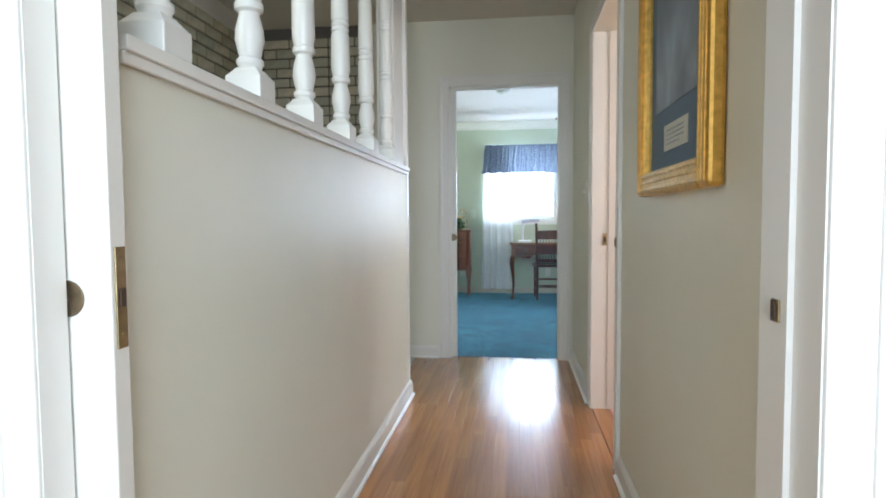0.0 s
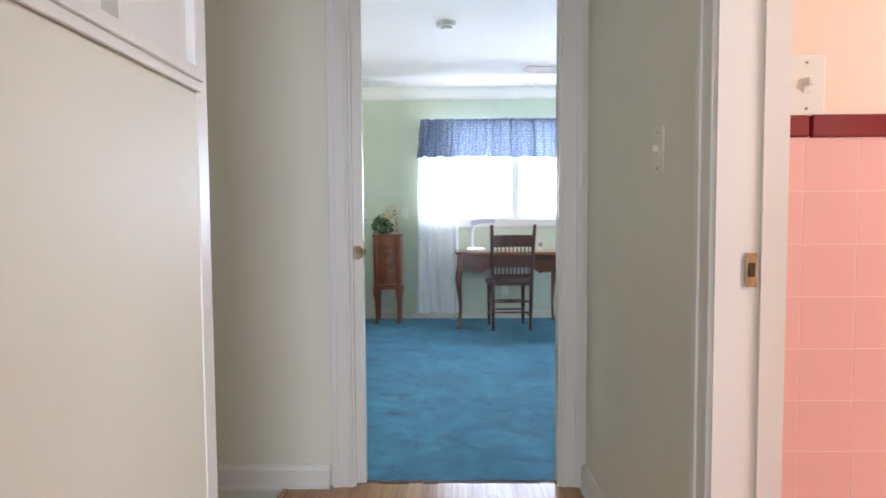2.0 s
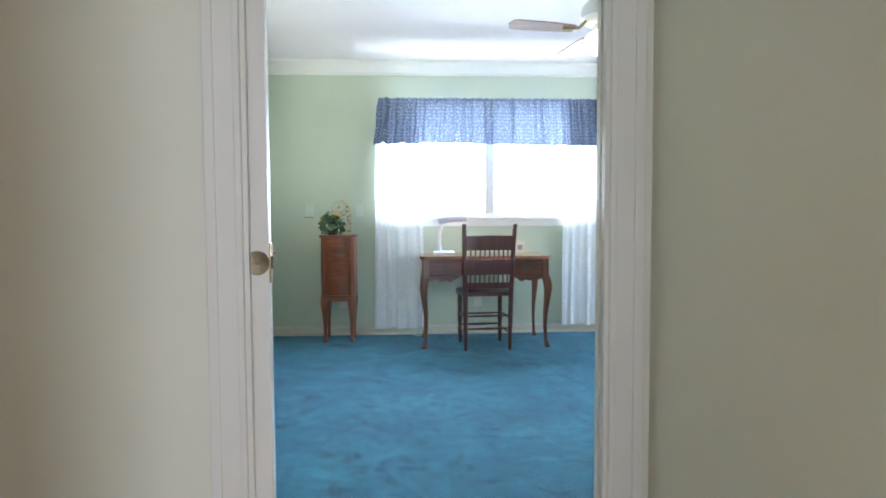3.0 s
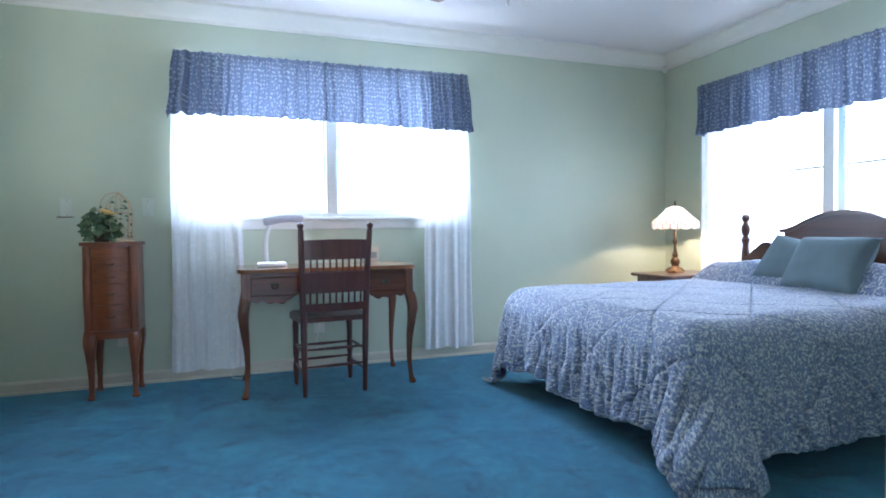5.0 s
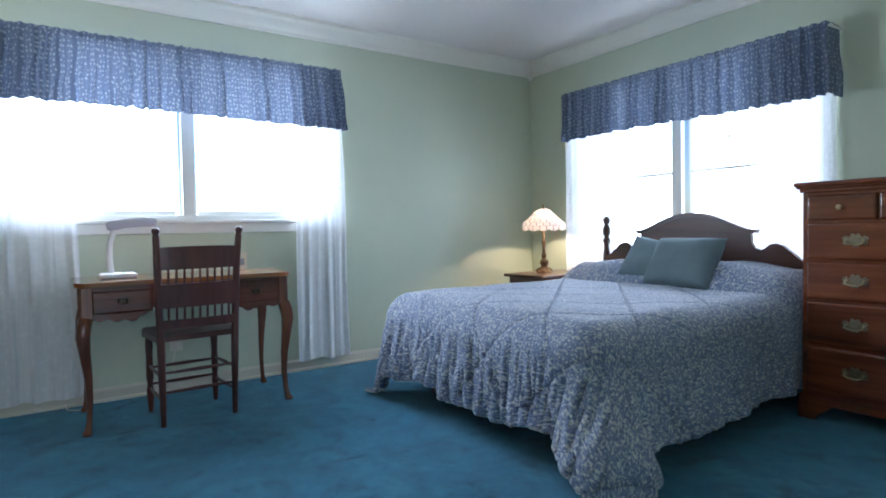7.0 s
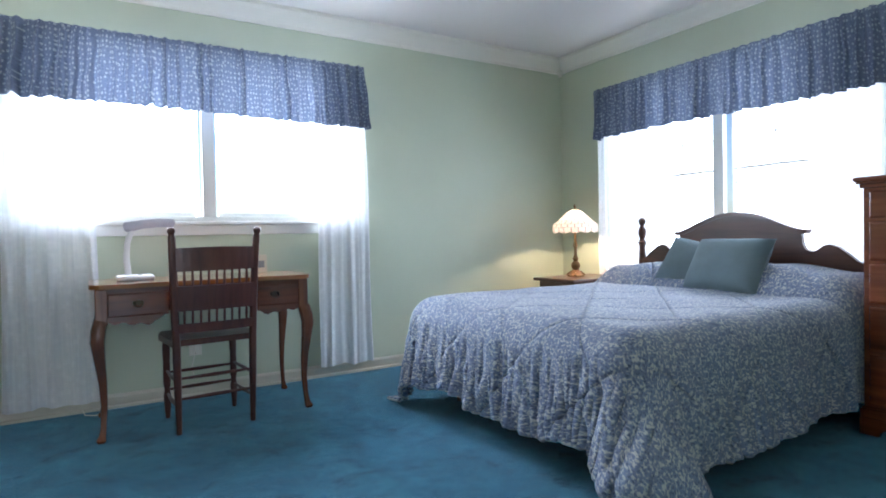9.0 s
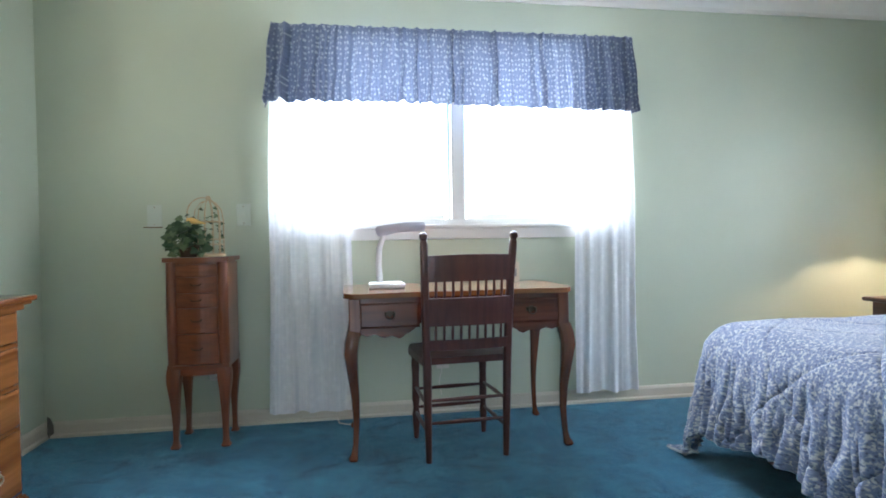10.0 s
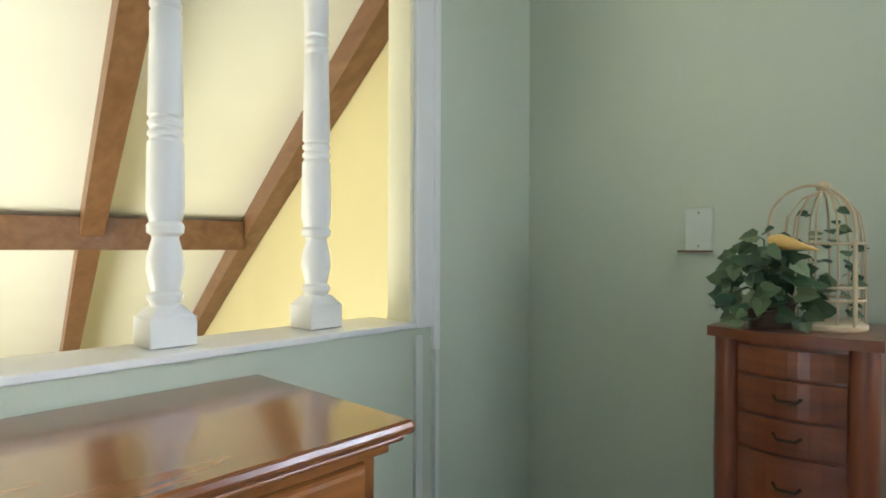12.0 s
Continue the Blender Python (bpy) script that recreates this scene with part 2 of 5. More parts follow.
def floral(name, ground, light, dark, scale, through_light=0.0, rough=0.9, scatter=0.7, spot=0.20, sprigs=True):
    """Small scattered flowers and leaves on a ground colour, laid by the cloth's own coordinates."""
    m, nt, b = nodes_of(name)
    v = coords(nt, (scale, scale, scale), "UV")
    warp = add(nt, "ShaderNodeTexNoise", Scale=2.2, Detail=2)
    nt.links.new(v, warp.inputs["Vector"])
    vv = nt.nodes.new("ShaderNodeVectorMath")
    vv.operation = "MULTIPLY_ADD"
    vv.inputs[1].default_value = (scatter, scatter, scatter)
    nt.links.new(warp.outputs["Color"], vv.inputs[0]), nt.links.new(v, vv.inputs[2])
    flower = add(nt, "ShaderNodeTexVoronoi", Scale=1.0, Randomness=scatter)
    nt.links.new(vv.outputs[0], flower.inputs["Vector"])
    leaf = add(nt, "ShaderNodeTexVoronoi", Scale=2.3, Randomness=1.0)
    nt.links.new(vv.outputs[0], leaf.inputs["Vector"])
    fine = add(nt, "ShaderNodeTexNoise", Scale=4.0, Detail=4)
    nt.links.new(v, fine.inputs["Vector"])
    c = ramp(nt, leaf.outputs["Distance"], [(0.22, dark), (0.34, ground), (0.62, ground), (0.75, light if sprigs else ground)])
    c = mixed(nt, ramp(nt, flower.outputs["Distance"], [(spot, (1, 1, 1)), (spot + 0.1, (0, 0, 0))]), c, light)
    c = mixed(nt, ramp(nt, flower.outputs["Distance"], [(0.06, (1, 1, 1)), (0.10, (0, 0, 0))]), c, dark)
    c = mixed(nt, 0.5, c, ramp(nt, fine.outputs[0], [(0.35, (0.7, 0.7, 0.72)), (0.62, (1, 1, 1))]), "MULTIPLY")
    nt.links.new(c, b.inputs["Base Color"])
    b.inputs["Roughness"].default_value = rough
    b.inputs["Sheen Weight"].default_value = 0.2
    weave = add(nt, "ShaderNodeTexNoise", Scale=700 / scale * 10, Detail=1)
    nt.links.new(v, weave.inputs["Vector"])
    bumped(nt, b, weave.outputs[0], 0.15, 0.001)
    if through_light:
        tr = nt.nodes.new("ShaderNodeBsdfTranslucent")
        nt.links.new(c, tr.inputs["Color"])
        mx = nt.nodes.new("ShaderNodeMixShader")
        mx.inputs[0].default_value = through_light
        nt.links.new(b.outputs[0], mx.inputs[1]), nt.links.new(tr.outputs[0], mx.inputs[2])
        nt.links.new(mx.outputs[0], nt.nodes["Material Output"].inputs["Surface"])
    return m


M_QUILT = floral("quilt_floral", (0.192, 0.240, 0.365), (0.54, 0.555, 0.545), (0.088, 0.114, 0.19), 52)
M_QUILT_EDGE = paint("quilt_edge_cloth", (0.42, 0.44, 0.44), 0.9, 0.1, 200)
M_VALANCE = floral("valance_floral", (0.158, 0.192, 0.275), (0.40, 0.44, 0.48), (0.112, 0.140, 0.212), 36, 0.165, 0.9, 0.5, 0.20, False)


def sheer_material():
    """Thin voile with a woven sprig pattern and denser vertical threads."""
    m, nt, b = nodes_of("sheer_voile")
    v = coords(nt, (1, 1, 1), "UV")
    n = add(nt, "ShaderNodeTexNoise", Scale=34, Detail=5)
    vor = add(nt, "ShaderNodeTexVoronoi", Scale=26)
    thread = add(nt, "ShaderNodeTexNoise", Scale=1.0, Detail=3)
    nt.links.new(coords(nt, (90, 3, 1), "UV"), thread.inputs["Vector"])
    nt.links.new(v, n.inputs["Vector"]), nt.links.new(v, vor.inputs["Vector"])
    c = ramp(nt, n.outputs[0], [(0.3, (0.92, 0.935, 0.955)), (0.7, (0.97, 0.975, 0.985))])
    c = mixed(nt, 0.3, c, ramp(nt, thread.outputs[0], [(0.35, (0.78, 0.80, 0.83)), (0.6, (1, 1, 1))]), "MULTIPLY")
    nt.links.new(c, b.inputs["Base Color"])
    b.inputs["Roughness"].default_value = 0.9
    tr = nt.nodes.new("ShaderNodeBsdfTranslucent")
    nt.links.new(c, tr.inputs["Color"])
    mx = nt.nodes.new("ShaderNodeMixShader")
    mx.inputs[0].default_value = 0.18
    nt.links.new(b.outputs[0], mx.inputs[1]), nt.links.new(tr.outputs[0], mx.inputs[2])
    clear = nt.nodes.new("ShaderNodeBsdfTransparent")
    mx2 = nt.nodes.new("ShaderNodeMixShader")
    dens = ramp(nt, vor.outputs["Distance"], [(0.15, (0.97, 0.97, 0.97)), (0.5, (0.92, 0.92, 0.92))])
    nt.links.new(dens, mx2.inputs[0])
    nt.links.new(clear.outputs[0], mx2.inputs[1]), nt.links.new(mx.outputs[0], mx2.inputs[2])
    nt.links.new(mx2.outputs[0], nt.nodes["Material Output"].inputs["Surface"])
    return m


M_SHEER = sheer_material()


def shade_material():
    m, nt, b = nodes_of("leaded_shade_glass")
    v = coords(nt, (1, 1, 1), "UV")
    br = nt.nodes.new("ShaderNodeTexBrick")
    br.inputs["Scale"].default_value = 1.0
    br.inputs["Brick Width"].default_value, br.inputs["Row Height"].default_value, br.inputs["Mortar Size"].default_value = 0.05, 0.11, 0.003
    br.inputs["Color1"].default_value, br.inputs["Color2"].default_value, br.inputs["Mortar"].default_value = (0.86, 0.80, 0.74, 1), (0.84, 0.72, 0.68, 1), (0.30, 0.20, 0.18, 1)
    nt.links.new(v, br.inputs["Vector"])
    nt.links.new(br.outputs[0], b.inputs["Base Color"])
    b.inputs["Roughness"].default_value = 0.25
    tr = nt.nodes.new("ShaderNodeBsdfTranslucent")
    nt.links.new(br.outputs[0], tr.inputs["Color"])
    mx = nt.nodes.new("ShaderNodeMixShader")
    mx.inputs[0].default_value = 0.12
    nt.links.new(b.outputs[0], mx.inputs[1]), nt.links.new(tr.outputs[0], mx.inputs[2])
    nt.links.new(mx.outputs[0], nt.nodes["Material Output"].inputs["Surface"])
    return m


M_SHADE = shade_material()


def glow(name, c, strength):
    m, nt, b = nodes_of(name)
    b.inputs["Emission Color"].default_value, b.inputs["Emission Strength"].default_value = (*c, 1), strength
    return m


M_GLOBE = glow("lit_glass_globe", (1, 0.86, 0.68), 2.2)

# ---- builders ----


def box(bm, x0, y0, z0, x1, y1, z1, bev=0.0):
    vs = bmesh.ops.create_cube(bm, size=1)["verts"]
    for v in vs:
        v.co = Vector(((x0 + x1) / 2 + v.co.x * (x1 - x0), (y0 + y1) / 2 + v.co.y * (y1 - y0), (z0 + z1) / 2 + v.co.z * (z1 - z0)))
    if bev:
        es = {e for v in vs for e in v.link_edges}
        bmesh.ops.bevel(bm, geom=list(es), offset=bev, segments=2, affect="EDGES", profile=0.5)
    return bm


def boxes(*rows, bev=0.0):
    bm = bmesh.new()
    for r in rows:
        box(bm, *r, bev)
    return bm


def boxes_in(m, *rows):
    bm = boxes(*rows)
    bmesh.ops.transform(bm, matrix=m, verts=bm.verts[:])
    return bm


def mesh_of(name, bm, mat, smooth=False):
    me = bpy.data.meshes.new(name)
    bmesh.ops.recalc_face_normals(bm, faces=bm.faces)
    bm.to_mesh(me)
    bm.free()
    me.materials.append(mat)
    if smooth:
        me.shade_smooth()
        me.set_sharp_from_angle(angle=radians(38))
    return me


def part(name, bm, mat, parent, label="", smooth=False):
    ob = new(name, mesh_of(name, bm, mat, smooth))
    ob.parent = parent
    return tagged(ob, label) if label else ob


def structure(name, bm, mat, label="", category="", smooth=False):
    return tagged(new(name, mesh_of(name, bm, mat, smooth)), label, category, kind="structure")


def thing(name, m, label, category, group=""):
    ob = new(name)
    ob.empty_display_size = 0.1
    ob.matrix_world = m
    return tagged(ob, label, category, group)


def lathe(bm, profile, segs=20, at=(0, 0, 0), m=None):
    rings = []
    for r, z in profile:
        ring = []
        for i in range(segs):
            a = 2 * math.pi * i / segs
            p = Vector((r * math.cos(a), r * math.sin(a), z))
            p = (m @ p if m else p) + Vector(at)
            ring.append(bm.verts.new(p))
        rings.append(ring)
    for a, b in zip(rings, rings[1:]):
        for i in range(segs):
            bm.faces.new((a[i], a[(i + 1) % segs], b[(i + 1) % segs], b[i]))
    bm.faces.new(rings[0][::-1])
    bm.faces.new(rings[-1])
    return bm


def tube(bm, pts, radii, segs=10, squash=1.0, square=0.0):
    """A limb along pts with the radius given at each; square near 1 turns its section into a rounded square."""
    pts = [Vector(p) for p in pts]
    rings = []
    up = Vector((0, 0, 1))
    for i, p in enumerate(pts):
        d = (pts[min(i + 1, len(pts) - 1)] - pts[max(i - 1, 0)]).normalized()
        ref = Vector((1, 0, 0)) if abs(d.dot(up)) > 0.7 else up
        u = (ref - d * ref.dot(d)).normalized()
        w = d.cross(u)
        ring = []
        for k in range(segs):
            a = 2 * math.pi * (k + 0.5) / segs
            c, s = math.cos(a), math.sin(a)
            q = 1 + square * (1 / max(abs(c), abs(s)) - 1)
            ring.append(bm.verts.new(p + (u * c + w * s * squash) * radii[i] * q))
        rings.append(ring)
    for a, b in zip(rings, rings[1:]):
        for k in range(segs):
            bm.faces.new((a[k], a[(k + 1) % segs], b[(k + 1) % segs], b[k]))
    bm.faces.new(rings[0][::-1])
    bm.faces.new(rings[-1])
    return bm


def extrude(bm, outline, h, m=Matrix()):
    """A slab: the outline in its xy plane, h thick, moved by m."""
    lo = [bm.verts.new(m @ Vector((x, y, 0))) for x, y in outline]
    hi = [bm.verts.new(m @ Vector((x, y, h))) for x, y in outline]
    bm.faces.new(lo[::-1])
    bm.faces.new(hi)
    n = len(lo)
    for i in range(n):
        bm.faces.new((lo[i], lo[(i + 1) % n], hi[(i + 1) % n], hi[i]))
    return bm


def moulding(bm, profile, a, b, side):
    """A profile of (out, z) swept from a to b; side is the unit vector that points away from the wall."""
    a, b, side = Vector(a), Vector(b), Vector(side)
    ends = [[bm.verts.new(p + side * o + Vector((0, 0, z))) for o, z in profile] for p in (a, b)]
    n = len(profile)
    for i in range(n):
        bm.faces.new((ends[0][i], ends[0][(i + 1) % n], ends[1][(i + 1) % n], ends[1][i]))
    bm.faces.new(ends[0][::-1])
    bm.faces.new(ends[1])
    return bm


# ---- the shell ----
HC, BC = 2.52, 2.405
LX, RX = -0.50, 0.552
structure("floor_subfloor", boxes((-0.62, -3.2, -0.12, 0.70, 4.085, -0.008)), M_SUB, "dark boards under the hall floor", "floor")
structure("carpet_floor", boxes((-1.56, 4.085, -0.12, 3.7, 8.06, 0.0)), M_CARPET, "blue cut-pile carpet with trodden marks", "carpet")
structure("wall_half", boxes((-0.62, 0.60, -1.4, LX, 3.11, 1.335)), M_HALL, "cream painted half wall beside the stairwell", "wall")
structure("wall_east_hall", boxes((RX, 0.60, 0, 0.668, 2.205, HC), (RX, 2.205, 2.06, 0.668, 2.985, HC), (RX, 2.985, 0, 0.668, 4.05, HC)), M_HALL, "cream painted hall wall", "wall")
structure("wall_entry", boxes((-2.0, 0.46, 0, -0.535, 0.60, HC), (0.48, 0.46, 0, 0.70, 0.60, HC), (-0.535, 0.46, 2.06, 0.48, 0.60, HC)), M_HALL, "cream wall with the entry doorway", "wall")
DL, DR, DT = -0.355, 0.455, 2.035
structure("wall_door", boxes((-1.034, 4.05, -1.4, DL, 4.075, 2.6), (DR, 4.05, 0, 0.668, 4.075, 2.6), (DL, 4.05, DT, DR, 4.075, 2.6)), M_HALL, "cream wall at the end of the hall", "wall")
structure("wall_south_bedroom", boxes((-1.56, 4.075, 0, DL, 4.10, 2.6), (DR, 4.075, 0, 3.7, 4.10, 2.6), (DL, 4.075, DT, DR, 4.10, 2.6)), M_GREEN, "sage green bedroom wall with the doorway", "wall")
W1 = (-0.25, 1.65, 1.045, 2.00)
structure("wall_north", boxes((-1.56, 7.91, -0.1, W1[0], 8.06, 2.6), (W1[1], 7.91, -0.1, 3.7, 8.06, 2.6), (W1[0], 7.91, -0.1, W1[1], 8.06, W1[2]), (W1[0], 7.91, W1[3], W1[1], 8.06, 2.6)), M_GREEN, "sage green wall with a wide window", "wall")
W2 = (5.52, 7.38, 0.66, 1.96)
structure("wall_east", boxes((3.57, 4.10, -0.1, 3.7, W2[0], 2.6), (3.57, W2[1], -0.1, 3.7, 7.91, 2.6), (3.57, W2[0], -0.1, 3.7, W2[1], W2[2]), (3.57, W2[0], W2[3], 3.7, W2[1], 2.6)), M_GREEN, "sage green wall with a window behind the bed", "wall")
OP = (4.9, 7.378, 0.845, 2.02)
structure("wall_west", boxes((-1.56, 4.10, -0.1, -1.43, OP[0], 2.6), (-1.56, 7.49, -0.1, -1.43, 7.91, 2.6), (-1.512, OP[1], OP[2], -1.43, 7.49, OP[3]), (-1.56, OP[1], -0.1, -1.43, 7.49, OP[2]), (-1.56, OP[1], OP[3], -1.43, 7.49, 2.6), (-1.56, OP[0], -0.1, -1.43, OP[1], OP[2]), (-1.56, OP[0], OP[3], -1.43, OP[1], 2.6)), M_GREEN, "sage green wall with an open spindled opening", "wall")
structure("ceiling_bedroom", boxes((-1.56, 4.075, BC, 3.7, 8.06, BC + 0.1)), M_CEIL, "white painted bedroom ceiling", "ceiling")
structure("ceiling_hall", boxes((-2.0, 0.46, HC, 2.5, 4.075, HC + 0.1)), M_HALLCEIL, "beige painted hall ceiling", "ceiling")
# plain room behind the start
structure("floor_entry", boxes((-2.4, -3.2, -0.12, -0.62, 0.46, -0.001), (0.70, -3.2, -0.12, 2.4, 0.46, -0.001), (-0.62, -3.2, -0.12, 0.70, 0.30, -0.0062)), M_FLOORWOOD, "oak floor of the entry room", "floor")
structure("wall_entry_room", boxes((-2.5, -3.3, 0, -2.4, 0.46, HC), (2.4, -3.3, 0, 2.5, 0.46, HC), (-2.4, -3.3, 0, 2.4, -3.2, HC), (-2.4, 0.36, 0, -2.0, 0.46, HC), (0.70, 0.36, 0, 2.4, 0.46, HC)), M_PLAIN, "plain off-white walls", "wall")
structure("ceiling_entry", boxes((-2.5, -3.3, HC, 2.5, 0.46, HC + 0.1)), M_CEIL, "plain white ceiling", "ceiling")
# stairwell
structure("wall_stairwell", boxes((-1.95, 0.60, -1.4, -1.83, 4.30, HC), (-1.83, 0.60, -1.5, -0.62, 4.30, -1.4)), M_PLAIN, "off-white stairwell wall", "wall")
structure("wall_brick_north", boxes((-1.83, 4.058, -1.4, -1.57, 4.18, HC), (-1.57, 4.058, -1.4, -1.032, 4.0742, HC)), M_MORTAR, "mortar bed of the brick wall", "wall")
structure("wall_brick_west", boxes((-1.83, 0.9, -1.4, -1.79, 3.95, 2.35)), M_MORTAR, "mortar bed of the brick wall", "wall")
stairs = thing("staircase", pose(0, 0, 0), "carpeted stairs going down beside the brick wall", "stairs")
for k in range(5):
    part("step", boxes((-0.62 - 0.25 * (k + 1), 3.16, -1.4, -0.62 - 0.25 * k, 4.05, -0.18 * (k + 1)), bev=0.008), M_PLAIN, stairs)
# bathroom
structure("wall_bathroom", boxes((0.668, 2.997, -0.1, 2.5, 3.1, HC)), M_PEACH, "peach painted bathroom wall", "wall")
structure("wall_bathroom_east", boxes((2.4, 1.1, -0.1, 2.5, 2.997, HC)), M_PEACH, "peach painted bathroom wall", "wall")
structure("wall_bathroom_south", boxes((0.668, 1.1, -0.1, 2.4, 1.2, HC)), M_PEACH, "peach painted bathroom wall", "wall")
structure("floor_bathroom", boxes((0.60, 1.2, -0.1, 2.4, 2.997, -0.006)), M_GROUT, "grout bed of the pink tiled floor", "floor")
structure("wall_bath_tile_bed", boxes((0.681, 2.9899, 0.0, 2.4, 2.9968, 1.2)), M_GROUT, "pale grout bed of the wall tiles", "wall")
# den beyond the opening
structure("wall_den_north", boxes((-6.2, 8.2, -2.6, -1.56, 8.3, 3.2), (-1.57, 7.5, -2.6, -1.56, 8.2, 0.8), (-1.60, 8.06, -2.6, -1.56, 8.2, 3.2)), M_YELLOW, "pale yellow wall of the lower room", "wall")
structure("wall_den", boxes((-6.3, 4.2, -2.6, -6.2, 8.3, 3.2), (-6.2, 4.2, -2.6, -1.56, 4.3, 3.2)), M_CREAM, "cream walls of the lower room", "wall")
structure("roof_den", boxes((-6.3, 4.2, 3.2, -1.56, 8.3, 3.3)), M_CREAM, "plain cream deck over the sloped ceiling", "ceiling")
structure("floor_den", boxes((-6.3, 4.2, -2.7, -1.56, 8.3, -2.6)), M_SUB, "dark floor of the lower room", "floor")
KX, KY, KZ, UP, DOWN = -3.15, 7.87, 1.20, 0.53, 0.56
DEN = Matrix.Translation((KX, KY, 0)) @ Matrix.Rotation(radians(-10.6), 4, "Z")
FLAT = Matrix.Rotation(radians(90), 4, "X")
bm = bmesh.new()
extrude(bm, [(1.54, KZ + 1.54 * UP), (0, KZ), (-2.4, KZ - 2.4 * DOWN), (-2.4, KZ - 2.4 * DOWN + 0.15), (0, KZ + 0.15), (1.54, KZ + 1.54 * UP + 0.15)], 3.47, DEN @ Matrix.Translation((0, 0.02, 0)) @ FLAT)
def clipped(bm):
    """Cut off what would pass through the lower room's north wall."""
    bmesh.ops.bisect_plane(bm, geom=bm.verts[:] + bm.edges[:] + bm.faces[:], plane_co=(0, 8.24, 0), plane_no=(0, 1, 0), clear_outer=True)
    return bm


structure("wall_den_gable", clipped(boxes_in(DEN, (-2.6, 0.034, -2.6, 1.60, 0.074, 3.2))), M_YELLOW, "pale yellow wall under the last rafter", "wall")
structure("ceiling_den_upper", boxes((-3.0, 4.2, 2.06, -1.56, 8.3, 2.12)), M_CREAM, "flat cream ceiling above the rafters", "ceiling")
structure("ceiling_den", clipped(bm), M_DENCEIL, "sloped cream ceiling panels between dark beams", "ceiling")
for a, b in (((1.52, KZ + 1.52 * UP), (0, KZ)), ((0, KZ), (-2.3, KZ - 2.3 * DOWN))):
    for y in (0.03, -0.69, -1.41, -2.13, -2.85):
        bm = bmesh.new()
        extrude(bm, [a, b, (b[0], b[1] - 0.125), (a[0], a[1] - 0.125)], 0.09, DEN @ Matrix.Translation((0, y, 0)) @ FLAT)
        tagged(new("ceiling_beam", mesh_of("ceiling_beam", clipped(bm), M_BEAM)), "dark brown wooden rafter under the sloped ceiling", "beam", "den rafters")
ob = tagged(new("ceiling_beam", mesh_of("ceiling_beam", boxes((-0.05, -3.3, KZ - 0.16, 0.05, -0.062, KZ - 0.012), bev=0.004), M_BEAM)), "dark brown wooden purlin across the rafters", "beam", "den rafters")
ob.matrix_world = DEN

# ---- trim ----
BASE = [(0, 0), (0.016, 0), (0.016, 0.075), (0.010, 0.088), (0.004, 0.095), (0, 0.095)]
SHOE = [(0.016, 0), (0.030, 0), (0.028, 0.012), (0.016, 0.018)]


def baseboard(a, b, side, mat, name="baseboard", tall=1.0):
    bm = moulding(bmesh.new(), [(o, z * tall) for o, z in BASE], a, b, side)
    moulding(bm, SHOE, a, b, side)
    return structure(name, bm, mat, "painted wooden baseboard", "baseboard")


baseboard((LX, 0.60, 0), (LX, 3.125, 0), (1, 0, 0), M_TRIM)
baseboard((RX, 0.60, 0), (RX, 2.12, 0), (-1, 0, 0), M_TRIM)
baseboard((RX, 3.05, 0), (RX, 4.05, 0), (-1, 0, 0), M_TRIM)
baseboard((-1.034, 4.05, 0), (DL - 0.088, 4.05, 0), (0, -1, 0), M_TRIM)
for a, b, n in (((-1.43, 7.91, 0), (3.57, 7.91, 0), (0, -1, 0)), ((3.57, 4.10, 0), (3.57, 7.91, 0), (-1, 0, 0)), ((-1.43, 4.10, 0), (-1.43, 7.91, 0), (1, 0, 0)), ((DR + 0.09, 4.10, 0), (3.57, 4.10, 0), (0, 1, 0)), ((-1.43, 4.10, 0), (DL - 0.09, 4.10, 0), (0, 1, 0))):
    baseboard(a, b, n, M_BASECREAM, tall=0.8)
CROWN = [(0, -0.115), (0.012, -0.115), (0.016, -0.095), (0.035, -0.075), (0.06, -0.040), (0.082, -0.022), (0.086, -0.0004), (0, -0.0004)]
for a, b, n in (((-1.43, 7.91, BC), (3.57, 7.91, BC), (0, -1, 0)), ((3.57, 4.10, BC), (3.57, 7.91, BC), (-1, 0, 0)), ((-1.43, 4.10, BC), (-1.43, 7.91, BC), (1, 0, 0)), ((-1.43, 4.10, BC), (3.57, 4.10, BC), (0, 1, 0))):
    structure("trim_crown", moulding(bmesh.new(), CROWN, a, b, n), M_CROWN, "cream crown moulding", "moulding")
structure("trim_crown_corner", lathe(bmesh.new(), [(0.012, BC - 0.14), (0.03, BC - 0.122), (0.036, BC - 0.105), (0.02, BC - 0.08)], 4, (3.55, 7.89, 0)), M_CROWN, "small corner block under the crown moulding", "moulding")
structure("trim_crown_corner", lathe(bmesh.new(), [(0.012, BC - 0.14), (0.03, BC - 0.122), (0.036, BC - 0.105), (0.02, BC - 0.08)], 4, (-1.41, 7.89, 0)), M_CROWN, "small corner block under the crown moulding", "moulding")


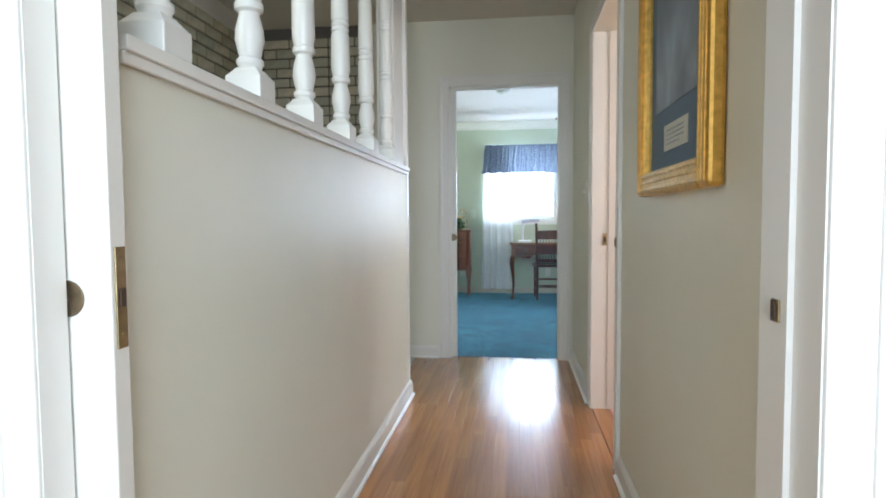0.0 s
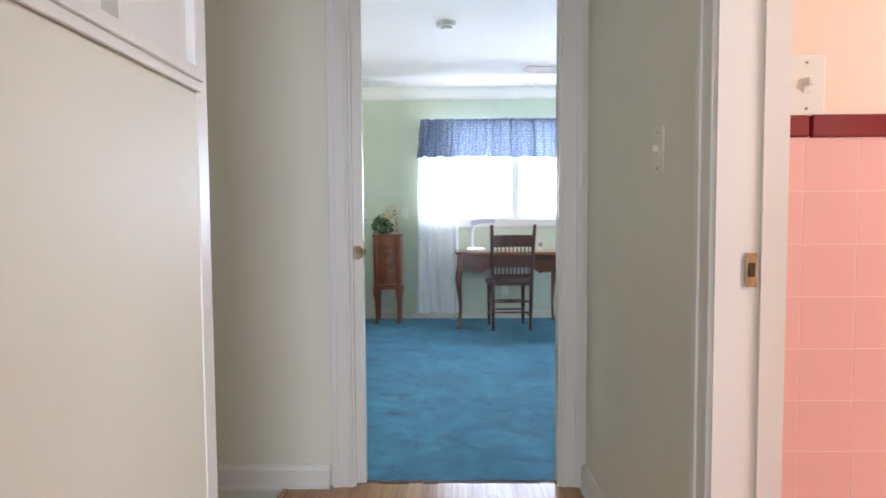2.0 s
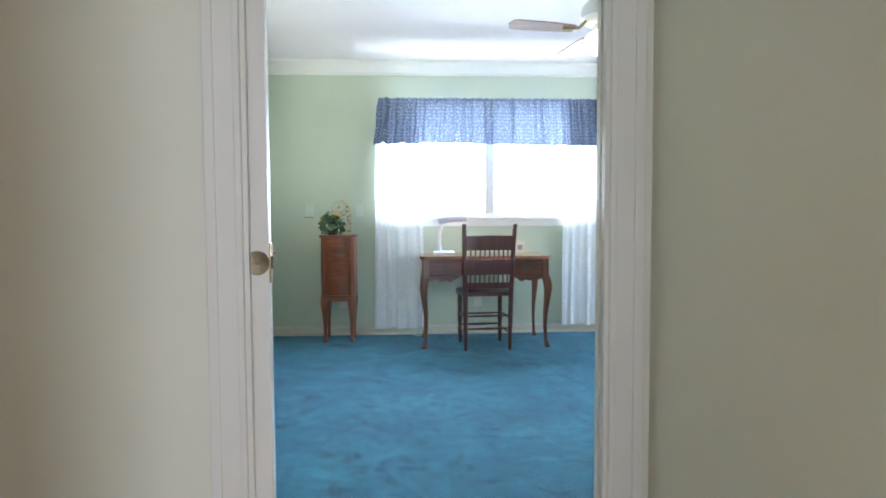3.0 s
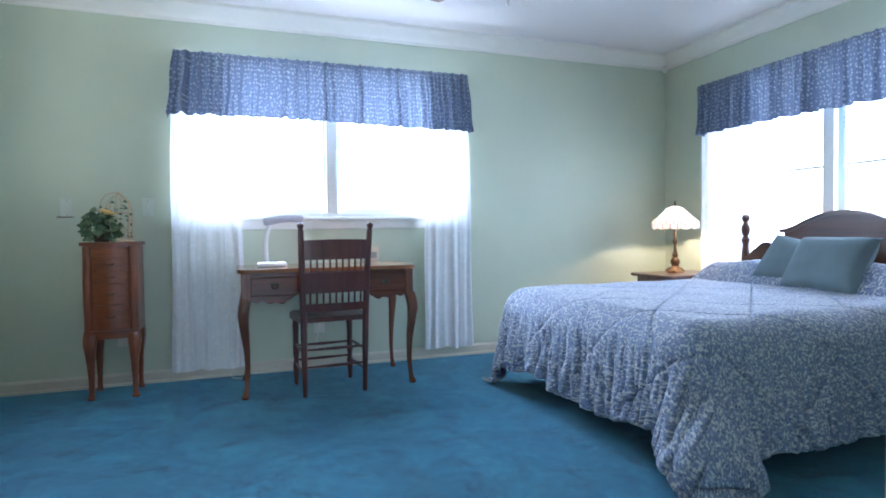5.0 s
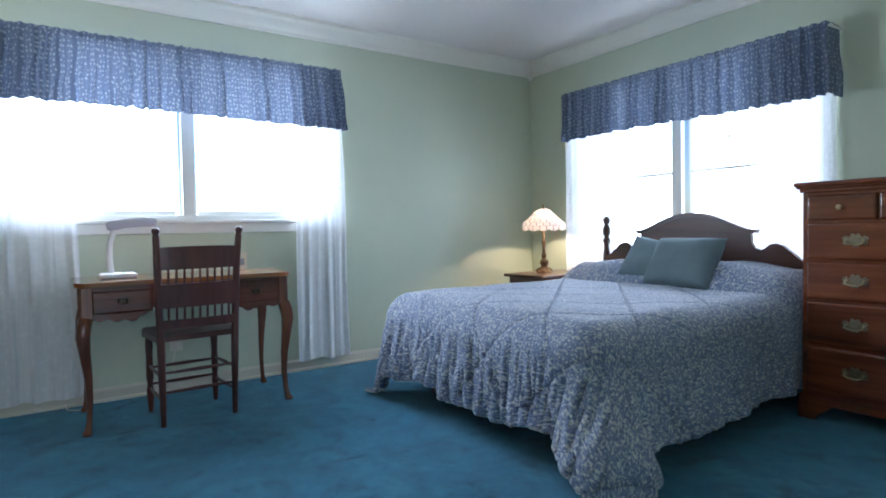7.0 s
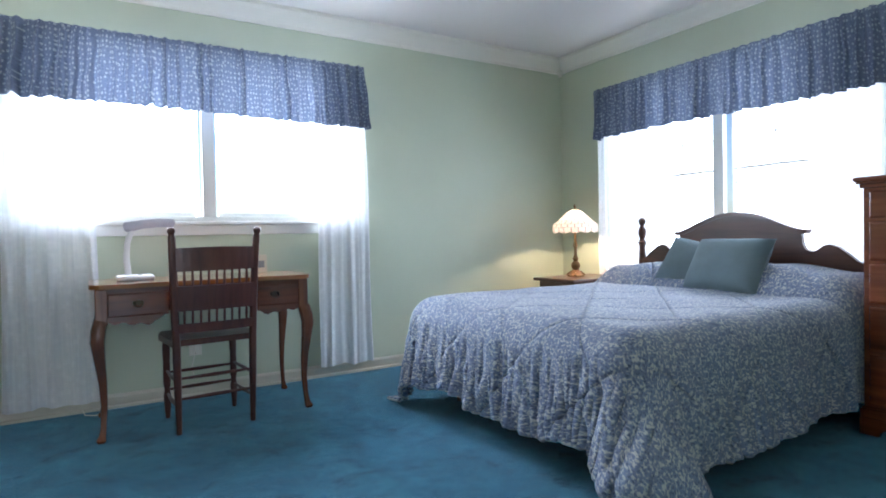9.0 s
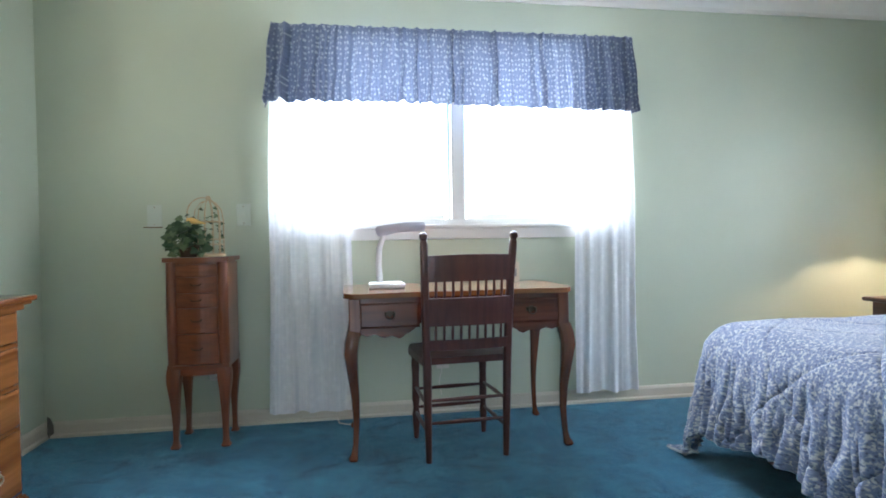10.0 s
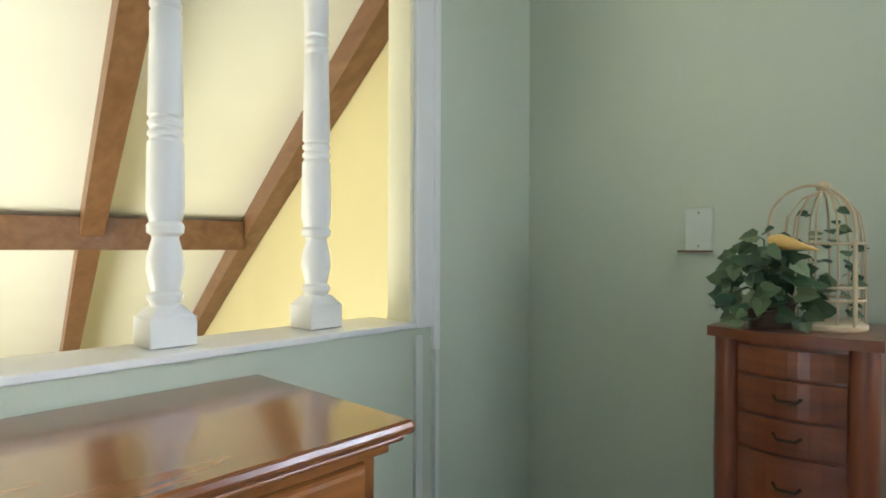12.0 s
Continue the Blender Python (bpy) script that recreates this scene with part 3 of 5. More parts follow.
def casing(name, axis, at, lo, hi, top, out, mat, width=0.075, sill=None):
    """A moulded frame round an opening. axis: which way the wall runs; out: +1 or -1, the side that it faces."""
    bm = bmesh.new()
    for w0, w1, d in ((0, width, 0.012), (width - 0.022, width + 0.0015, 0.017), (-0.0015, 0.014, 0.0145)):
        d0, d1 = sorted((at, at + out * d))
        bottom = 0 if sill is None else sill - w0
        rows = [(lo - w1, lo - w0, bottom, top + w1), (hi + w0, hi + w1, bottom, top + w1), (lo - w0, hi + w0, top + w0, top + w1)]
        for u0, u1, z0, z1 in rows:
            if axis == "x":
                box(bm, u0, d0, z0, u1, d1, z1, 0.003)
            else:
                box(bm, d0, u0, z0, d1, u1, z1, 0.003)
    return structure(name, bm, mat, "moulded painted door casing", "trim")


casing("trim_casing_bedroom_door", "x", 4.05, DL, DR, DT, -1, M_TRIM)
casing("trim_casing_bedroom_inside", "x", 4.10, DL, DR, DT, 1, M_TRIM)
casing("trim_casing_bathroom", "y", RX, 2.205, 2.985, 2.06, -1, M_TRIM, 0.07)
casing("trim_casing_entry", "x", 0.46, -0.525, 0.472, 2.06, -1, M_WHITE, 0.075)
# linings of the doorways
structure("trim_jamb_bedroom", boxes((DR - 0.004, 4.044, 0, DR + 0.006, 4.106, DT), (DR - 0.012, 4.0445, 0, DR - 0.004, 4.066, DT), (DR - 0.012, 4.082, 0, DR - 0.004, 4.1055, DT), (DL + 0.001, 4.046, 0, DL + 0.012, 4.060, DT), (DL + 0.001, 4.092, 0, DL + 0.012, 4.104, DT), (DL, 4.046, DT - 0.02, DR, 4.062, DT - 0.001), (DL, 4.088, DT - 0.02, DR, 4.104, DT - 0.001)), M_TRIM, "split door jambs with a pocket slot", "trim")
structure("trim_jamb_bathroom", boxes((RX - 0.010, 2.980, 0, 0.683, 2.990, 2.06), (RX - 0.008, 2.972, 0, 0.593, 2.980, 2.06), (0.633, 2.972, 0, 0.682, 2.980, 2.06), (RX - 0.010, 2.200, 0, 0.683, 2.208, 2.06), (RX - 0.008, 2.208, 0, 0.593, 2.216, 2.06), (0.633, 2.208, 0, 0.682, 2.216, 2.06)), M_TRIM, "split door jambs with a pocket slot", "trim")
structure("trim_jamb_entry", boxes((-0.536, 0.452, 0, -0.522, 0.507, 2.06), (-0.536, 0.556, 0, -0.522, 0.606, 2.06), (0.468, 0.452, 0, 0.482, 0.608, 2.06), (0.460, 0.52, 0, 0.468, 0.60, 2.06)), M_WHITE, "painted jambs of the entry doorway", "trim")
structure("threshold_bathroom", boxes((RX + 0.002, 2.219, -0.02, 0.650, 2.971, 0.006), bev=0.003), M_FLOORWOOD, "oak threshold of the bathroom door", "threshold")
structure("threshold_dark", boxes((DL, 4.072, -0.006, DR, 4.098, 0.007), bev=0.002), M_SUB, "dark carpet edge strip in the doorway", "threshold")


def cup_pull(m):
    t = thing("flush_pull", m, "round aged brass flush pull let into a pocket door", "door pull")
    bm = lathe(bmesh.new(), [(0.0005, 0.001), (0.017, 0.001), (0.021, 0.002), (0.026, 0.0025), (0.027, 0.0015), (0.027, 0.0)], 24)
    part("cup", bm, M_PULL, t, smooth=True)
    part("screw", lathe(bmesh.new(), [(0.004, 0), (0.004, 0.003), (0.002, 0.004)], 8), M_PULL, t)
    return t


def edge_plate(m, h=0.09):
    t = thing("latch_plate", m, "small aged metal latch plate on a door edge", "latch")
    part("plate", boxes((-0.011, -h / 2, 0, 0.011, h / 2, 0.003), bev=0.001), M_BRASS, t)
    part("bolt", boxes((-0.006, -0.014, 0.003, 0.006, 0.014, 0.006), bev=0.001), M_SUB, t)
    for y in (-h * 0.36, h * 0.36):
        part("screw", lathe(bmesh.new(), [(0.003, 0.003), (0.003, 0.0045), (0.001, 0.005)], 8, (0, y, 0)), M_BRASS, t)
    return t


def pocket_door(x0, y0, x1, y1, z1, label):
    ob = tagged(new("pocket_door", mesh_of("pocket_door", boxes((x0, y0, 0.01, x1, y1, z1), bev=0.002), M_TRIM)), label, "door")
    return ob


pocket_door(DL + 0.002, 4.063, -0.305, 4.090, DT - 0.022, "cream pocket door slid almost into the wall")
cup_pull(pose(-0.33, 4.063, 0.92, 90, 0, 0))
edge_plate(pose(-0.305, 4.0765, 0.92, 90, 0, 90))
pocket_door(-0.54, 0.513, -0.456, 0.548, 2.03, "white pocket door slid into the wall")
edge_plate(pose(-0.456, 0.531, 0.955, 90, 0, 90), 0.15)
cup_pull(pose(-0.526, 0.513, 0.955, 90, 0, 0))
edge_plate(pose(0.460, 0.548, 0.945, 90, 0, -90), 0.03)
edge_plate(pose(0.613, 2.972, 0.945, 90, 0, 0), 0.066)
edge_plate(pose(0.5375, 2.188, 0.962, 90, 0, -90), 0.045)
pocket_door(0.596, 2.19, 0.630, 2.228, 2.03, "cream pocket door slid into the wall")
edge_plate(pose(0.613, 2.228, 0.945, 90, 0, 180), 0.08)

# cap, end post and balusters of the half wall
structure("trim_cap", boxes((-0.635, 0.60, 1.335, -0.478, 3.065, 1.36), (-0.496, 0.60, 1.315, -0.486, 3.065, 1.335), bev=0.003), M_WHITE, "white cap board on the half wall", "trim")
structure("trim_end_post", boxes((-0.61, 2.82, 1.36, -0.515, 3.065, HC), (-0.63, 3.065, -0.2, -0.497, 3.118, HC), bev=0.003), M_WHITE, "white post at the end of the half wall", "trim")


def baluster(height, m, label, group):
    t = thing("baluster", m, label, "baluster", group)
    bm = boxes((-0.045, -0.045, 0, 0.045, 0.045, 0.058), bev=0.003)
    lathe(bm, [(0.062, 0.055), (0.036, 0.078), (0.03, 0.08)], 4, m=Matrix.Rotation(radians(45), 4, "Z"))
    part("base_block", bm, M_WHITE, t)
    h = height - 0.16
    prof = [(0.026, 0.07), (0.029, 0.085), (0.033, 0.09), (0.033, 0.10), (0.026, 0.107), (0.028, 0.115), (0.036, 0.15), (0.034, 0.175), (0.025, 0.21), (0.025, 0.215), (0.034, 0.222), (0.035, 0.236), (0.030, 0.243), (0.031, 0.25), (0.036, 0.27), (0.034, 0.39)]
    for z in (0.40, 0.42, 0.44):
        prof += [(0.033, z), (0.029, z + 0.004), (0.029, z + 0.008), (0.033, z + 0.012)]
    prof += [(0.033, 0.46), (0.030, 0.60)]
    for z in (0.655, 0.675, 0.695):
        prof += [(0.030, z), (0.027, z + 0.004), (0.027, z + 0.008), (0.030, z + 0.012)]
    prof += [(0.029, 0.72), (0.031, h - 0.16), (0.035, h - 0.13), (0.035, h - 0.115), (0.025, h - 0.10), (0.035, h - 0.05), (0.028, h - 0.01), (0.03, h)]
    part("shaft", lathe(bmesh.new(), prof, 24), M_WHITE, t, smooth=True)
    part("top_block", boxes((-0.045, -0.045, h - 0.005, 0.045, 0.045, height), bev=0.003), M_WHITE, t)
    return t


first = baluster(1.155, pose(-0.532, 0.755, 1.362), "white turned baluster on the half wall cap", "hall balusters")
for y in (1.14, 1.515, 1.905, 2.285, 2.68):
    copy_thing(first, pose(-0.532, y, 1.362))
# the bedroom's inner opening
structure("trim_opening_ledge", boxes((-1.60, OP[0], OP[2], -1.418, OP[1], OP[2] + 0.016), bev=0.003), M_WHITE, "white ledge of the inner opening", "trim")
structure("trim_opening_lining", boxes((-1.515, OP[1] - 0.014, OP[2] + 0.016, -1.43, OP[1] - 0.001, OP[3]), (-1.60, OP[0] + 0.001, OP[2] + 0.016, -1.43, OP[0] + 0.014, OP[3]), (-1.60, OP[0], OP[3] - 0.014, -1.43, OP[1], OP[3] - 0.001)), M_CREAM, "cream lining of the inner opening", "trim")
casing("trim_opening_casing", "y", -1.43, OP[0], OP[1], OP[3], 1, M_WHITE, 0.085, OP[2])
structure("trim_opening_upright", boxes((-1.43, 7.378, 0.095, -1.418, 7.403, OP[2] - 0.02), (-1.43, 7.448, 0.095, -1.415, 7.464, OP[2] - 0.02), bev=0.002), M_PALETRIM, "narrow upright trim strip under the opening", "trim")
second = baluster(1.16, pose(-1.525, 7.14, OP[2] + 0.018), "white turned baluster in the inner opening", "bedroom balusters")
for y in (6.785, 6.43, 6.075, 5.72, 5.365):
    copy_thing(second, pose(-1.525, y, OP[2] + 0.018))

# ---- windows ----


def window(name, axis, wall, lo, hi, z0, z1, out, mid_rail, label):
    """Sashes in an opening; out is the sign of the outward way."""
    w = tagged(new(name), label, "window", kind="structure")
    mid = (lo + hi) / 2

    def bar(nm, u0, u1, d0, d1, b, t, parent=w, mat=M_WHITE):
        e0, e1 = sorted((wall + out * d0, wall + out * d1))
        r = (u0, e0, b, u1, e1, t) if axis == "x" else (e0, u0, b, e1, u1, t)
        return part(nm, boxes(r, bev=0.003), mat, parent)

    for nm, u0, u1, b, t in (("jamb", lo + 0.001, lo + 0.03, z0, z1), ("jamb", hi - 0.03, hi - 0.001, z0, z1), ("head", lo + 0.03, hi - 0.03, z1 - 0.03, z1 - 0.001), ("bottom_rail", lo + 0.03, hi - 0.03, z0 + 0.001, z0 + 0.03)):
        bar(nm, u0, u1, 0.01, 0.13, b, t)
    bar("mullion", mid - 0.030, mid + 0.042, 0.0, 0.04, z0 + 0.03, z1 - 0.03)
    for a, b in ((lo + 0.03, mid - 0.036), (mid + 0.036, hi - 0.03)):
        s = bar("sash", a, a + 0.018, 0.09, 0.12, z0 + 0.03, z1 - 0.03)
        bar("stile", b - 0.018, b, 0.09, 0.12, z0 + 0.03, z1 - 0.03)
        bar("rail", a + 0.03, b - 0.03, 0.06, 0.10, z0 + 0.03, z0 + 0.06)
        if mid_rail:
            zm = mid_rail
            bar("meeting_rail", a + 0.03, b - 0.03, 0.055, 0.10, zm - 0.008, zm + 0.008)
            for u in (a + (b - a) / 3, a + 2 * (b - a) / 3):
                bar("muntin", u - 0.004, u + 0.004, 0.072, 0.088, zm + 0.02, z1 - 0.03)
            bar("muntin", a + 0.03, b - 0.03, 0.0735, 0.0865, zm + 0.20, zm + 0.208)
        g = bar("pane", a + 0.03, b - 0.03, 0.078, 0.083, z0 + 0.06, z1 - 0.03, w, M_GLASS)
        g.visible_shadow = False
    e0, e1 = sorted((wall - out * 0.035, wall + out * 0.02))
    r = (lo - 0.06, e0, z0 - 0.022, hi + 0.06, e1, z0 + 0.001) if axis == "x" else (e0, lo - 0.06, z0 - 0.022, e1, hi + 0.06, z0 + 0.001)
    part("window_sill", boxes(r, bev=0.005), M_WHITE, w)
    e0, e1 = sorted((wall - out * 0.014, wall - out * 0.001))
    r = (lo - 0.05, e0, z0 - 0.082, hi + 0.05, e1, z0 - 0.022) if axis == "x" else (e0, lo - 0.05, z0 - 0.082, e1, hi + 0.05, z0 - 0.022)
    part("apron", boxes(r, bev=0.003), M_WHITE, w)
    return w


window("window_1", "x", 7.91, *W1, 1, None, "wide two-light window with white frame, blown out by daylight")
window("window_2", "y", 3.57, *W2, 1, 1.322, "two-light sash window with muntins behind the bed")

ladder = thing("blind_cord", pose(3.56, 6.335, 1.22), "white beaded blind cord hanging beside the mullion", "blind cord")
part("cord", tube(bmesh.new(), [(0, -0.012, 0.0), (0, -0.012, 0.72)], [0.0022, 0.0022], 6), M_PLASTIC, ladder)
part("cord", tube(bmesh.new(), [(0, 0.018, 0.06), (0, 0.018, 0.72)], [0.0022, 0.0022], 6), M_PLASTIC, ladder)
for k in range(20):
    part("rung", boxes((-0.004, -0.012, 0.09 + 0.03 * k, 0.004, 0.018, 0.096 + 0.03 * k)), M_PLASTIC, ladder)
part("tassel", lathe(bmesh.new(), [(0.003, 0.03), (0.008, 0.012), (0.009, 0.0), (0.002, -0.004)], 10, (0, -0.012, 0)), M_PLASTIC, ladder, smooth=True)

# ---- cloth ----


def cloth(name, grid, uvs, mat, parent=None, thick=0.0):
    """A smooth sheet over a grid of points, with its own cloth coordinates in metres."""
    rows, cols = len(grid), len(grid[0])
    verts = [tuple(p) for r in grid for p in r]
    faces = [(i * cols + j, i * cols + j + 1, (i + 1) * cols + j + 1, (i + 1) * cols + j) for i in range(rows - 1) for j in range(cols - 1)]
    me = bpy.data.meshes.new(name)
    me.from_pydata(verts, [], faces)
    flat = [uv for r in uvs for uv in r]
    layer = me.uv_layers.new(name="cloth")
    for loop in me.loops:
        layer.data[loop.index].uv = flat[loop.vertex_index]
    me.materials.append(mat)
    me.shade_smooth()
    ob = new(name, me)
    ob.parent = parent
    if thick:
        mod = ob.modifiers.new("thickness", "SOLIDIFY")
        mod.thickness = thick
    return ob


def gathers(u, seed, n):
    """Irregular folds: waves whose length and depth wander along the cloth."""
    ph = u * n + seed + 4.2 * noise.noise(Vector((u * 6.0, seed, 3.0)))
    deep = 0.75 + 0.75 * noise.noise(Vector((u * 11.0, seed, 7.0)))
    pleat = 1.0 - 2.0 * abs(math.sin(ph / 2)) ** 0.75
    return deep * (0.62 * pleat + 0.25 * math.sin(ph * 1.73 + seed * 2.1)) + 0.38 * noise.noise(Vector((u * n * 0.45, seed, 0)))


def hanging(name, along, lo, hi, off, z0, z1, seed, mat, label, category, depth=0.022, waves=60, header=0.05, sag=0.012, flare=0.0, back=None, ends=(1, 1)):
    """A gathered curtain. along 'x' or 'y': the way it runs; off: its plane; back: the wall that its ends turn to."""
    cols, rows = int((hi - lo) / 0.005), 26
    line_of = [(lo + (hi - lo) * c / (cols - 1), off, 0.0) for c in range(cols)]
    if back is not None:
        n = max(2, int(abs(back - off) / 0.008))
        turn = [off + (back - off) * k / n for k in range(n, 0, -1)]
        if ends[0]:
            line_of = [(lo, d, 1.0) for d in turn] + line_of
        if ends[1]:
            line_of = line_of + [(hi, d, -1.0) for d in reversed(turn)]
    grid, uvs = [], []
    for r in range(rows):
        f = r / (rows - 1)
        line, uvl = [], []
        for c, (u, base, side) in enumerate(line_of):
            w = u + (base - off) * (0.7 if side else 0)
            g = gathers(w + (0 if header else 0.012 * math.sin(3.1 * f + seed)), seed, waves) * (1 if header else 0.8 + 0.4 * noise.noise(Vector((w * 9, f * 3, seed))))
            amp = depth * (0.35 + 0.65 * f)
            if header and f < 0.12:
                amp *= 0.35 + 3.0 * abs(f - 0.06)
            zb = z0 + sag * gathers(w * 0.4, seed + 2, waves) + sag * 0.8 * math.sin(w * 2.3 + seed)
            z = z1 + (zb - z1) * f + (0.005 * g if f < 0.05 else 0)
            uu = u + (u - (lo + hi) / 2) * flare * (f if header else math.sqrt(f)) + 0.004 * math.sin(9 * f + u * 40)
            d = base
            if side:
                near = 1 - abs(base - off) / abs(back - off)
                uu += side * amp * 0.3 * g * (1 - near)
                d -= amp * g * near
            else:
                d -= amp * g
            line.append((uu, d, z) if along == "x" else (d, uu, z))
            uvl.append((c * 0.008 + 0.02 * g, z))
        grid.append(line)
        uvs.append(uvl)
    if header:
        t = thing(name, pose(0, 0, 0), label, category)
        k = 4
        cloth("rod_pocket", grid[:k + 1], uvs[:k + 1], mat, t)
        cloth("skirt", grid[k:], uvs[k:], mat, t)
        return t
    ob = cloth(name, grid, uvs, mat)
    return tagged(ob, label, category)


def rod(a, b, label):
    t = thing("curtain_rod", pose(*a), label, "curtain rod")
    d = Vector(b) - Vector(a)
    part("rod", tube(bmesh.new(), [(0, 0, 0), d], [0.006, 0.006], 8), M_WHITE, t)
    n = Vector((0, 1, 0)) if abs(d.x) > abs(d.y) else Vector((1, 0, 0))
    for p in (Vector((0, 0, 0)), d):
        part("bracket", tube(bmesh.new(), [p, p + n * 0.145], [0.008, 0.006], 6), M_WHITE, t)


rod((-0.262, 7.752, 2.025), (1.66, 7.752, 2.025), "thin white curtain rod over the window")
rod((3.424, 5.45, 1.992), (3.424, 7.365, 1.992), "thin white curtain rod over the bed window")
hanging("valance", "x", -0.268, 1.665, 7.728, 1.668, 2.060, 1.3, M_VALANCE, "gathered blue floral valance above the window", "valance", 0.056, 104, flare=0.04, back=7.895)
hanging("valance", "y", 5.465, 7.37, 3.400, 1.640, 2.015, 4.1, M_VALANCE, "gathered blue floral valance above the bed window", "valance", 0.060, 104, flare=0.02, back=3.555)
hanging("sheer_curtain", "x", -0.272, 0.070, 7.825, 0.06, 1.99, 2.2, M_SHEER, "white sheer curtain hanging to the baseboard", "curtain", 0.030, 78, 0, 0.012, 0.30, 7.907, (1, 0))
hanging("sheer_curtain", "x", 1.385, 1.685, 7.825, 0.075, 1.99, 5.2, M_SHEER, "white sheer curtain hanging to the baseboard", "curtain", 0.030, 82, 0, 0.012, 0.26, 7.907, (0, 1))
hanging("sheer_curtain", "y", 6.93, 7.43, 3.505, 0.10, 1.97, 3.2, M_SHEER, "white sheer curtain behind the bed", "curtain", 0.026, 76, 0, back=3.56, ends=(0, 1))
hanging("sheer_curtain", "y", 5.47, 5.87, 3.505, 0.10, 1.97, 7.7, M_SHEER, "white sheer curtain behind the bed", "curtain", 0.026, 76, 0, back=3.56, ends=(1, 0))

# ---- bed ----
bed = thing("bed", pose(2.5, 6.275, -0.022), "double bed with dark arched wooden headboard", "bed")
BX0, BX1, BY0, BY1, BZ = 1.70, 3.44, 5.52, 6.95, 0.588


def ribbon(x, t, tops, bottoms):
    """A board of thickness t standing at x, given by its upper and lower edge from one end to the other."""
    bm = bmesh.new()
    cols = []
    for (y, zt), (y2, zb) in zip(tops, bottoms):
        cols.append([bm.verts.new(p) for p in ((x, y2, zb), (x, y, zt), (x + t, y, zt), (x + t, y2, zb))])
    for a, b in zip(cols, cols[1:]):
        for k in range(4):
            bm.faces.new((a[k], b[k], b[(k + 1) % 4], a[(k + 1) % 4]))
    bm.faces.new(cols[0][::-1]), bm.faces.new(cols[-1])
    bmesh.ops.recalc_face_normals(bm, faces=bm.faces[:])
    return bm


def mirrored(h):
    return [(-y, z) for y, z in reversed(h) if y > 0] + h


ARCH = [(0, 1.045), (0.08, 1.04), (0.16, 1.022), (0.24, 0.99), (0.32, 0.955), (0.38, 0.935)]
edge_line = mirrored(ARCH + [(0.388, 0.93), (0.394, 0.865), (0.41, 0.835), (0.44, 0.82), (0.47, 0.83), (0.50, 0.855), (0.53, 0.862), (0.57, 0.85), (0.62, 0.81), (0.66, 0.775), (0.70, 0.755)])
part("headboard", ribbon(0.955, 0.03, edge_line, [(y, 0.35) for y, z in edge_line]), M_WALNUT, bed)
crest = mirrored(ARCH + [(0.428, 0.932)])
part("crest_moulding", ribbon(0.945, 0.048, [(y, z + 0.012) for y, z in crest], [(y * 0.965, z - 0.012) for y, z in crest]), M_WALNUT, bed)
POST = [(0.026, 0.022), (0.026, 0.50), (0.03, 0.52), (0.024, 0.54), (0.026, 0.60), (0.028, 0.75), (0.024, 0.80), (0.020, 0.84), (0.027, 0.86), (0.030, 0.875), (0.020, 0.89), (0.016, 0.90), (0.024, 0.915), (0.029, 0.94), (0.027, 0.965), (0.016, 0.985), (0.013, 0.995), (0.020, 1.005), (0.026, 1.02), (0.025, 1.035), (0.016, 1.048), (0.004, 1.052)]
for y in (-0.72, 0.72):
    part("post", lathe(bmesh.new(), POST, 18, (3.485 - 2.5, y, 0)), M_WALNUT, bed, smooth=True)
part("mattress", boxes((BX0 - 2.5 + 0.05, -0.66, 0.22, BX1 - 2.5, 0.66, BZ - 0.05), bev=0.05), M_MATTRESS, bed)
for x in (1.85, 3.2):
    for y in (-0.6, 0.6):
        part("leg", boxes((x - 2.5 - 0.03, y - 0.03, 0.022, x - 2.5 + 0.03, y + 0.03, 0.23), bev=0.004), M_WALNUT, bed)

# the comforter: a square sheet laid over the mattress, its overhang falling in folds
DROP, STEP, FIL = 0.53, 0.0075, 0.14


def fall(e):
    """How far out and how far down the cloth is after a length e beyond the edge."""
    q = FIL * math.pi / 2
    if e < q:
        a = e / FIL
        return FIL * math.sin(a), FIL * (1 - math.cos(a))
    return FIL + (e - q) * 0.10, FIL + (e - q) * 0.985


